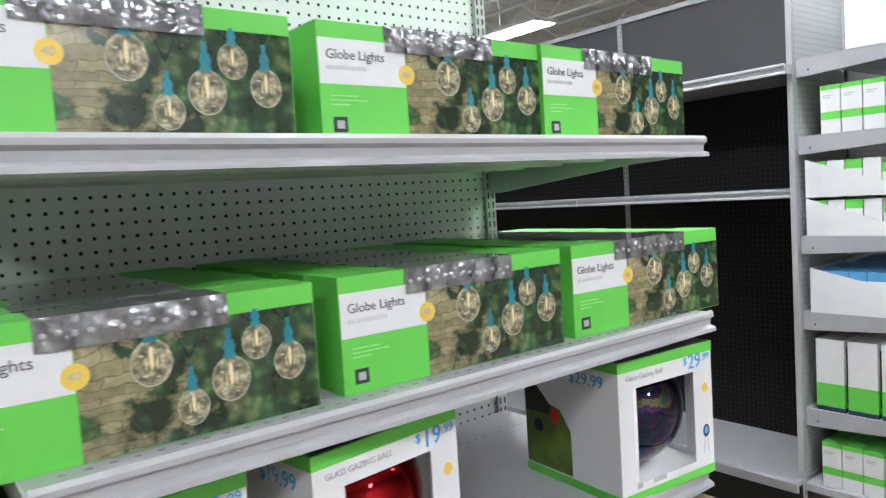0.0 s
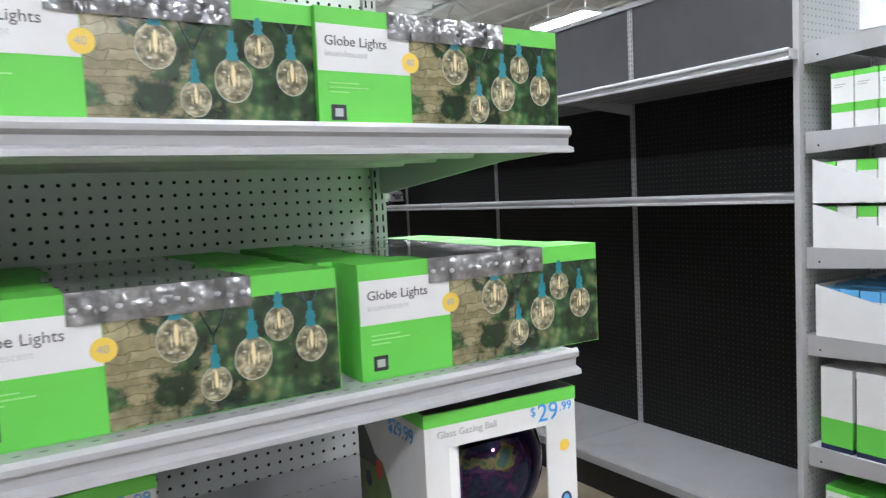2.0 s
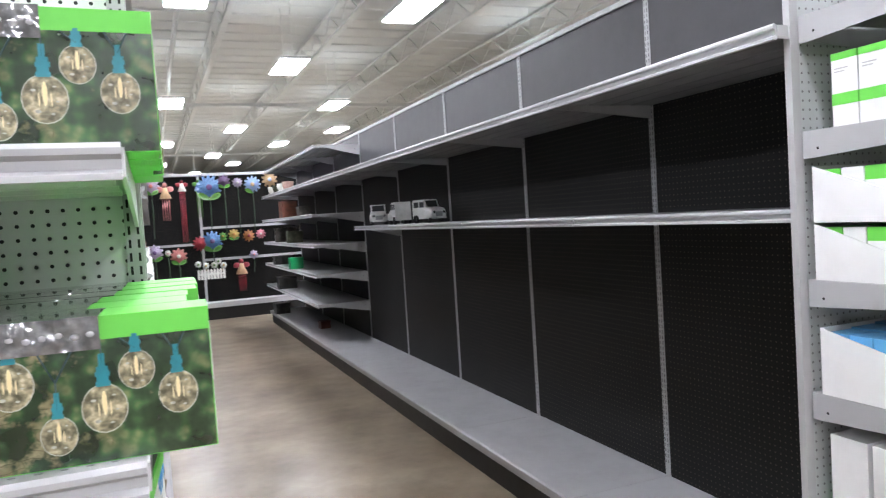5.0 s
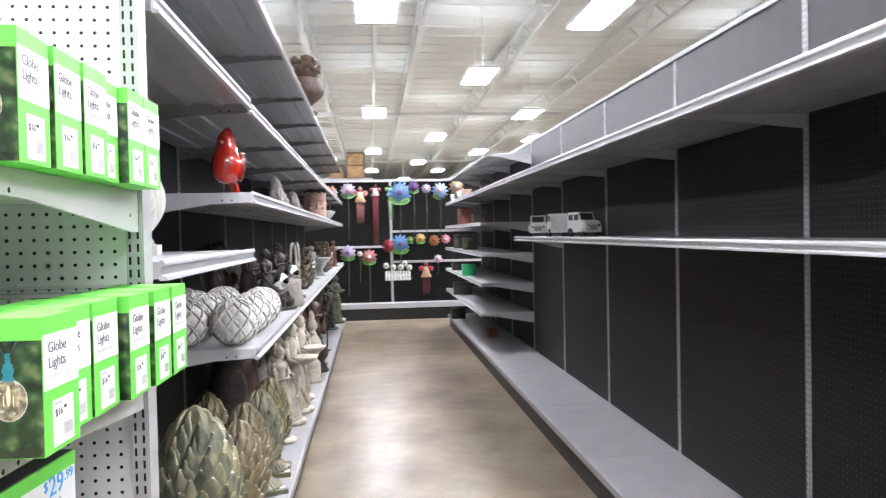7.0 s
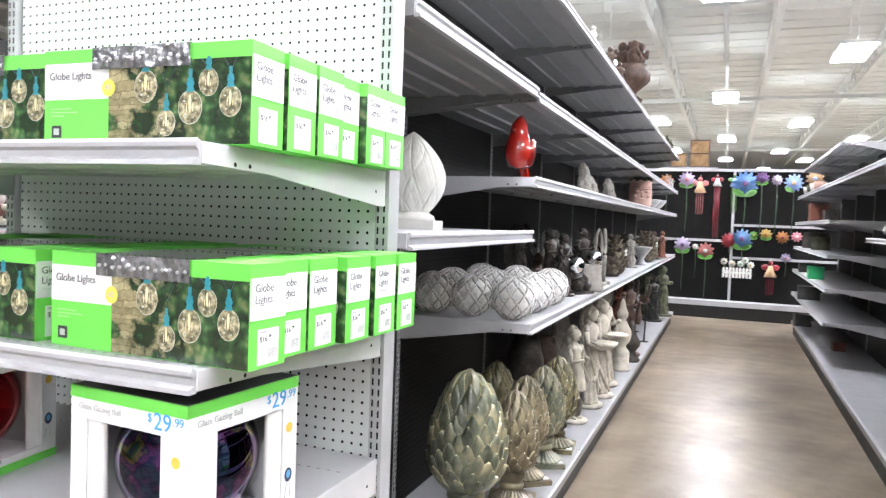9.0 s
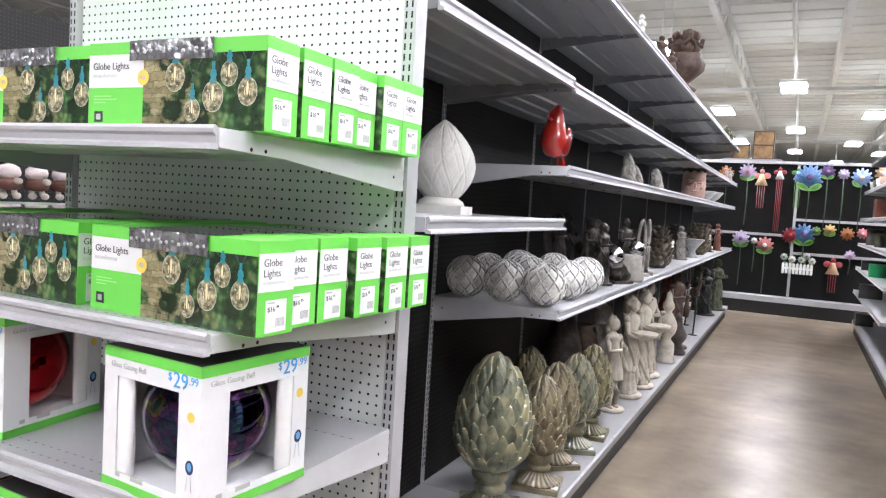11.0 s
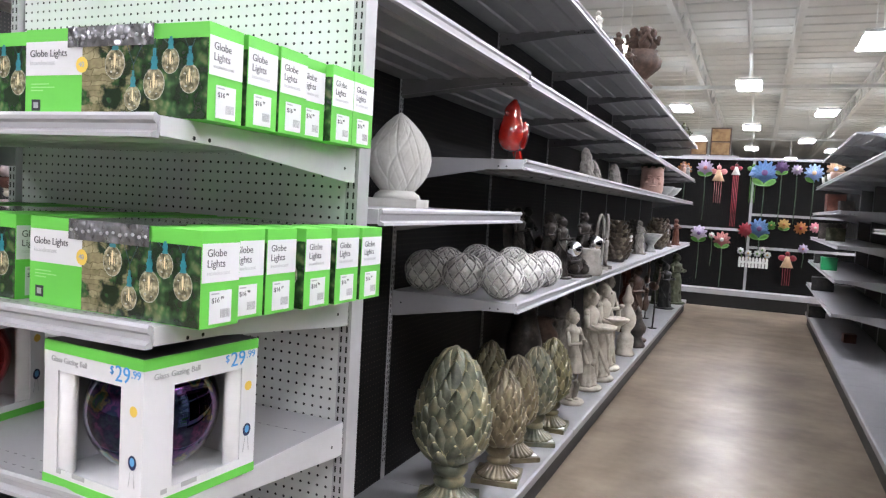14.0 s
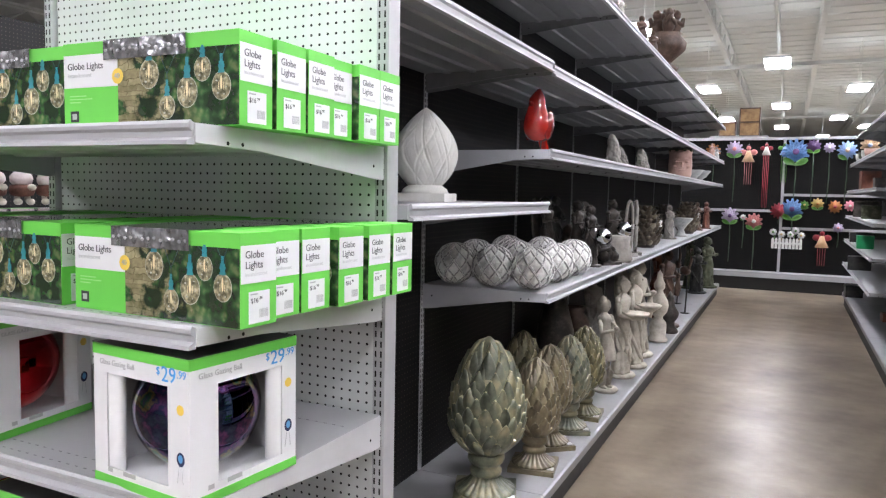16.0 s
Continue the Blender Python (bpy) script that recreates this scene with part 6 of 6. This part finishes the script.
metal_flower(0.96, 2.18, 0.202, "blue", "violet", 0.75, 13, 2, "large blue enamelled metal flower on a stake")
metal_flower(0.95, 1.29, 0.168, "blue", "violet", 0.5, 13, 2, "large blue enamelled metal flower on a stake")
metal_flower(0.07, 2.23, 0.134, "lilac", "coral", 0.85, 12, 2, "lilac enamelled metal flower on a stake")
metal_flower(0.05, 1.16, 0.134, "lilac", "violet", 0.75, 10, 2, "lilac enamelled metal rose on a stake")
metal_flower(0.41, 1.08, 0.134, "coral", "white", 0.85, 10, 2, "coral and white metal flower on a stake")
metal_flower(0.76, 1.26, 0.126, "red", "red", 0.2, 12, 0, "red enamelled metal flower")
metal_flower(1.2, 2.27, 0.109, "violet", "violet", 0.9, 10, 2, "dark violet metal flower on a stake")
metal_flower(1.42, 2.24, 0.084, "lilac", "white", 0.85, 10, 0, "pale lilac metal flower on a stake")
metal_flower(1.66, 2.2, 0.143, "sky", "peach", 0.8, 12, 1, "pale blue metal flower with a peach centre")
metal_flower(1.95, 2.27, 0.134, "peach", "sky", 0.0, 10, 0, "peach enamelled metal flower head")
metal_flower(1.54, 1.34, 0.101, "orange", "red", 0.0, 10, 0, "orange enamelled metal flower head")
metal_flower(1.3, 1.38, 0.0924, "yellow", "orange", 0.0, 9, 2, "yellow metal flower with leaves")
metal_flower(1.12, 1.36, 0.0672, "leaf", "yellow", 0.0, 8, 2, "green and yellow metal flower")
metal_flower(1.74, 1.36, 0.084, "pink", "white", 0.0, 9, 0, "pink enamelled metal flower head")
metal_flower(0.25, 1.14, 0.0504, "white", "pink", 0.5, 8, 1, "small white metal flower on a stake")
metal_flower(-0.25, 2.2, 0.118, "orange", "leaf", 0.6, 10, 1, "orange metal flower on a stake")
metal_flower(1.6, 1.02, 0.0756, "lilac", "coral", 0.3, 8, 0, "lilac metal flower with a coral centre")


def fairy_chime(x, z, top, skirt, tails, label, s=1.0):
    """A hanging doll-like chime with dangling ribbons, one plain mesh for the body."""
    g = empty("wind_chime", pose(x, FW - 0.1, z), label=label, category="wind chime", group="hanging chimes")
    bm = bmesh.new()
    blob(bm, (0, 0, 0.13 * s), (0.04 * s, 0.03, 0.04 * s), 0, 10)
    lathe(bm, [(0.03 * s, 0.09 * s), (0.05 * s, 0.02 * s), (0.1 * s, -0.1 * s), (0, -0.1 * s)], 12, 1, squash=0.4)
    for q in (-1, 1):
        blob(bm, (q * 0.08 * s, 0.01, 0.06 * s), (0.06 * s, 0.015, 0.05 * s), 0, 8)
    part("body", bm, [FC[top], FC[skirt]], g)
    for k in range(4):
        bm = bmesh.new()
        xx = (-0.055 + 0.037 * k) * s
        tube(bm, [(xx, 0, -0.1 * s), (xx * 0.9, 0, -tails)], 0.0045, 0, 6)
        part("ribbon", bm, FC[top], g)
    bm = bmesh.new()
    tube(bm, [(0, 0, 0.16 * s), (0, 0.05, 0.2 * s), (0, 0.096, 0.2 * s)], 0.004, 0, 5)
    part("hook", bm, M_UPRIGHT, g)


fairy_chime(0.28, 2.12, "coral", "peach", 0.45, "coral and peach hanging wind chime", 0.95)
fairy_chime(0.54, 2.2, "red", "white", 0.9, "red and white hanging wind chime with long tubes", 0.68)
fairy_chime(1.39, 0.8, "red", "peach", 0.38, "red and peach hanging wind chime", 0.95)
fairy_chime(0.8, 2.2, "leaf", "sky", 0.5, "pale green hanging wind chime", 0.7)


def flower_basket():
    g = empty("flower_basket_sign", pose(0.9, FW - 0.08, 0.76), label="white picket basket of metal daisies hung on the rail", category="wall ornament")
    for k in range(9):
        bm = bmesh.new()
        x = -0.2 + 0.05 * k
        prism(bm, [(x - 0.019, -0.1), (x + 0.019, -0.1), (x + 0.019, 0.05), (x, 0.075), (x - 0.019, 0.05)], "Y", -0.012, 0.0)
        part("picket", bm, FC["white"], g)
    bm = bmesh.new()
    box(bm, -0.22, 0.22, 0.001, 0.014, -0.03, 0.0)
    part("cross_bar", bm, FC["white"], g)
    me = petal_mesh(0.055, 0.035, FC["white"])
    for i, (x, z) in enumerate(((-0.2, 0.16), (-0.08, 0.13), (0.05, 0.13), (0.2, 0.12), (0.12, 0.19))):
        for k in range(8):
            ob = new("petal", me)
            ob.parent = g
            ob.matrix_basis = pose(x, -0.02, z) @ Matrix.Rotation(k * math.pi / 4, 4, "Y")
        bm = bmesh.new()
        blob(bm, (x, -0.03, z), (0.018, 0.01, 0.018), seg=8)
        tube(bm, [(x, -0.01, z), (x * 0.8, 0.0, 0.02)], 0.005, 0, 5)
        part("daisy_centre", bm, FC["yellow"] if i % 2 else FC["leaf"], g)
    bm = bmesh.new()
    tube(bm, [(0, 0.012, -0.01), (0, 0.076, 0.0)], 0.006, 0, 5)
    part("hook", bm, M_UPRIGHT, g)


flower_basket()

# ---- lattice panels standing beyond the display wall ----
M_WOOD = weathered("golden_brown_wood", (0.16, 0.08, 0.025, 1), (0.34, 0.2, 0.08, 1), (0.46, 0.3, 0.13, 1), 6.0, 0.5)
M_DARKWOOD = weathered("dark_brown_wood", (0.03, 0.015, 0.008, 1), (0.07, 0.035, 0.02, 1), (0.1, 0.06, 0.035, 1), 6.0, 0.5)
M_GREYSTEEL = painted("grey_rack_steel", (0.35, 0.35, 0.36, 1), 0.5, 0.05)
stand = empty("storage_rack", label="tall steel rack standing behind the display wall", category="rack")
for x in (-0.45, 0.45):
    bm = bmesh.new()
    box(bm, x - 0.03, x + 0.03, 13.0, 13.4, 0, 2.56)
    part("post", bm, M_GREYSTEEL, stand)
bm = bmesh.new()
box(bm, -0.5, 0.5, 12.9, 13.45, 2.5605, 2.59)
part("rack_shelf", bm, M_GREYSTEEL, stand)


def crate(x, z, w, h, rows, label):
    g = empty("wall_shelf_box", pose(x, 13.0, z), label=label, category="wooden box")
    bm = bmesh.new()
    t = 0.02
    box(bm, -w / 2, -w / 2 + t, 0, 0.16, 0, h)
    box(bm, w / 2 - t, w / 2, 0, 0.16, 0, h)
    for k in range(rows + 1):
        zz = (h - t) * k / rows
        box(bm, -w / 2 + t, w / 2 - t, 0, 0.16, zz, zz + t)
    part("frame", bm, M_DARKWOOD, g)
    for k in range(rows):
        bm = bmesh.new()
        z0, z1 = (h - t) * k / rows + t, (h - t) * (k + 1) / rows
        box(bm, -w / 2 + t + 0.001, w / 2 - t - 0.001, 0.02, 0.15, z0 + 0.001, z1 - 0.001)
        part("panel", bm, M_WOOD, g, "golden woven panel")


crate(0.17, 2.5905, 0.36, 0.52, 2, "dark framed wooden box with two golden panels")
crate(-0.21, 2.5905, 0.3, 0.27, 1, "dark wooden box with one panel")

# ---- the few goods on the right run ----
M_VAN = weathered("white_distressed_tin", (0.66, 0.66, 0.64, 1), (0.8, 0.8, 0.78, 1), (0.85, 0.85, 0.83, 1), 20.0, 0.45)
M_TYRE = painted("black_rubber", (0.015, 0.015, 0.015, 1), 0.7, 0.1)


def toy_truck():
    """A white tin truck: length along x (nose at -x), 0.24 long."""
    g = empty("tin_truck", label="white tin truck ornament with black windows", category="toy truck", group="white tin trucks")
    bm = bmesh.new()
    prism(bm, [(-0.12, 0.03), (0.12, 0.03), (0.12, 0.15), (0.11, 0.172), (-0.02, 0.172), (-0.045, 0.115), (-0.1, 0.105), (-0.12, 0.085)], "Y", -0.062, 0.062)
    part("body", bm, M_VAN, g, bevel=0.008)
    for s in (-1, 1):
        for x0, x1 in ((-0.025, 0.03), (0.045, 0.1)):
            bm = bmesh.new()
            box(bm, x0, x1, min(s * 0.0615, s * 0.0632), max(s * 0.0615, s * 0.0632), 0.115, 0.155)
            part("side_window", bm, M_INK, g)
        bm = bmesh.new()
        blob(bm, (-0.075, s * 0.066, 0.06), (0.042, 0.014, 0.034), seg=12)
        part("fender", bm, M_VAN, g)
        for x in (-0.075, 0.075):
            w = empty("wheel", pose(x, s * 0.058, 0.03))
            w.parent = g
            bm = bmesh.new()
            tube(bm, [(0, -0.012, 0), (0, 0.012, 0)], 0.03, 0, 18)
            part("tyre", bm, M_TYRE, w)
            bm = bmesh.new()
            tube(bm, [(0, -0.0135, 0), (0, 0.0135, 0)], 0.014, 0, 12)
            part("rim", bm, M_CHROME, w)
    bm = bmesh.new()
    v = [bm.verts.new(p) for p in ((-0.0255, -0.05, 0.164), (-0.0255, 0.05, 0.164), (-0.0475, 0.05, 0.117), (-0.0475, -0.05, 0.117))]
    bm.faces.new(v)
    part("windscreen", bm, M_INK, g)
    bm = bmesh.new()
    box(bm, -0.1235, -0.119, -0.03, 0.03, 0.045, 0.08)
    part("grille", bm, M_GREYSTEEL, g)
    for s in (-1, 1):
        bm = bmesh.new()
        blob(bm, (-0.121, s * 0.044, 0.075), (0.006, 0.012, 0.012), seg=10)
        part("headlight", bm, M_CHROME, g)
    bm = bmesh.new()
    box(bm, -0.132, -0.122, -0.06, 0.06, 0.028, 0.04)
    part("bumper", bm, M_VAN, g, bevel=0.003)
    return g


tk = toy_truck()
tk.scale = (1.05, 1.05, 1.05)
tk.matrix_basis = pose(2.03, 3.74, 1.4205, 0, 0, 106) @ Matrix.Diagonal((1.05, 1.05, 1.05, 1))
for x, y, r in ((1.93, 4.15, -96), (1.9, 4.66, 76)):
    copy_thing(tk, pose(x, y, 1.4205, 0, 0, r))

M_EMERALD = painted("emerald_card", (0.01, 0.35, 0.12, 1), 0.4, 0.05)
rnd = random.Random(12)
for x, y, z, w, h, mm, lab in ((1.68, 7.6, 0.9205, 0.16, 0.14, M_EMERALD, "emerald green carton on the shelf"), (1.75, 8.3, 1.5705, 0.2, 0.22, M_TERRA, "dark red box on the shelf"), (1.78, 7.4, 1.5705, 0.14, 0.12, M_DARKBR, "dark brown box on the shelf"),
                               (1.76, 8.0, 1.2405, 0.2, 0.15, M_MOSS, "dark green box on the shelf"), (1.8, 8.9, 1.2405, 0.3, 0.2, M_DARKBR, "dark brown box on the shelf"), (1.75, 9.0, 0.9205, 0.25, 0.12, M_BLACKRESIN, "black box on the shelf"),
                               (1.72, 8.6, 0.6005, 0.25, 0.16, M_BLACKRESIN, "black box on the shelf"), (1.9, 7.2, 0.1885, 0.12, 0.09, M_TERRA, "small red box on the base deck"), (1.72, 9.2, 0.1885, 0.2, 0.15, M_BLACKRESIN, "black box on the base deck")):
    bm = bmesh.new()
    box(bm, -w / 2, w / 2, -w / 2, w / 2, 0, h)
    box(bm, -w / 2 - 0.002, w / 2 + 0.002, -w / 2 - 0.002, w / 2 + 0.002, h * 0.8, h + 0.002)
    single("carton", bm, mm, bevel=0.004, m=pose(x, y, z, 0, 0, rnd.uniform(-8, 8)), label=lab, category="box")
for i, (y, mm) in enumerate(((8.0, M_PINK), (8.4, M_PLASTER), (8.8, M_MOSS), (9.2, M_PLASTER))):
    turned("small_planter", [(0.05, 0), (0.07, 0.05), (0.075, 0.11), (0.06, 0.11), (0, 0.06)], mm, (1.72, y, 1.9305), "small coloured planter on the upper shelf", "planter")
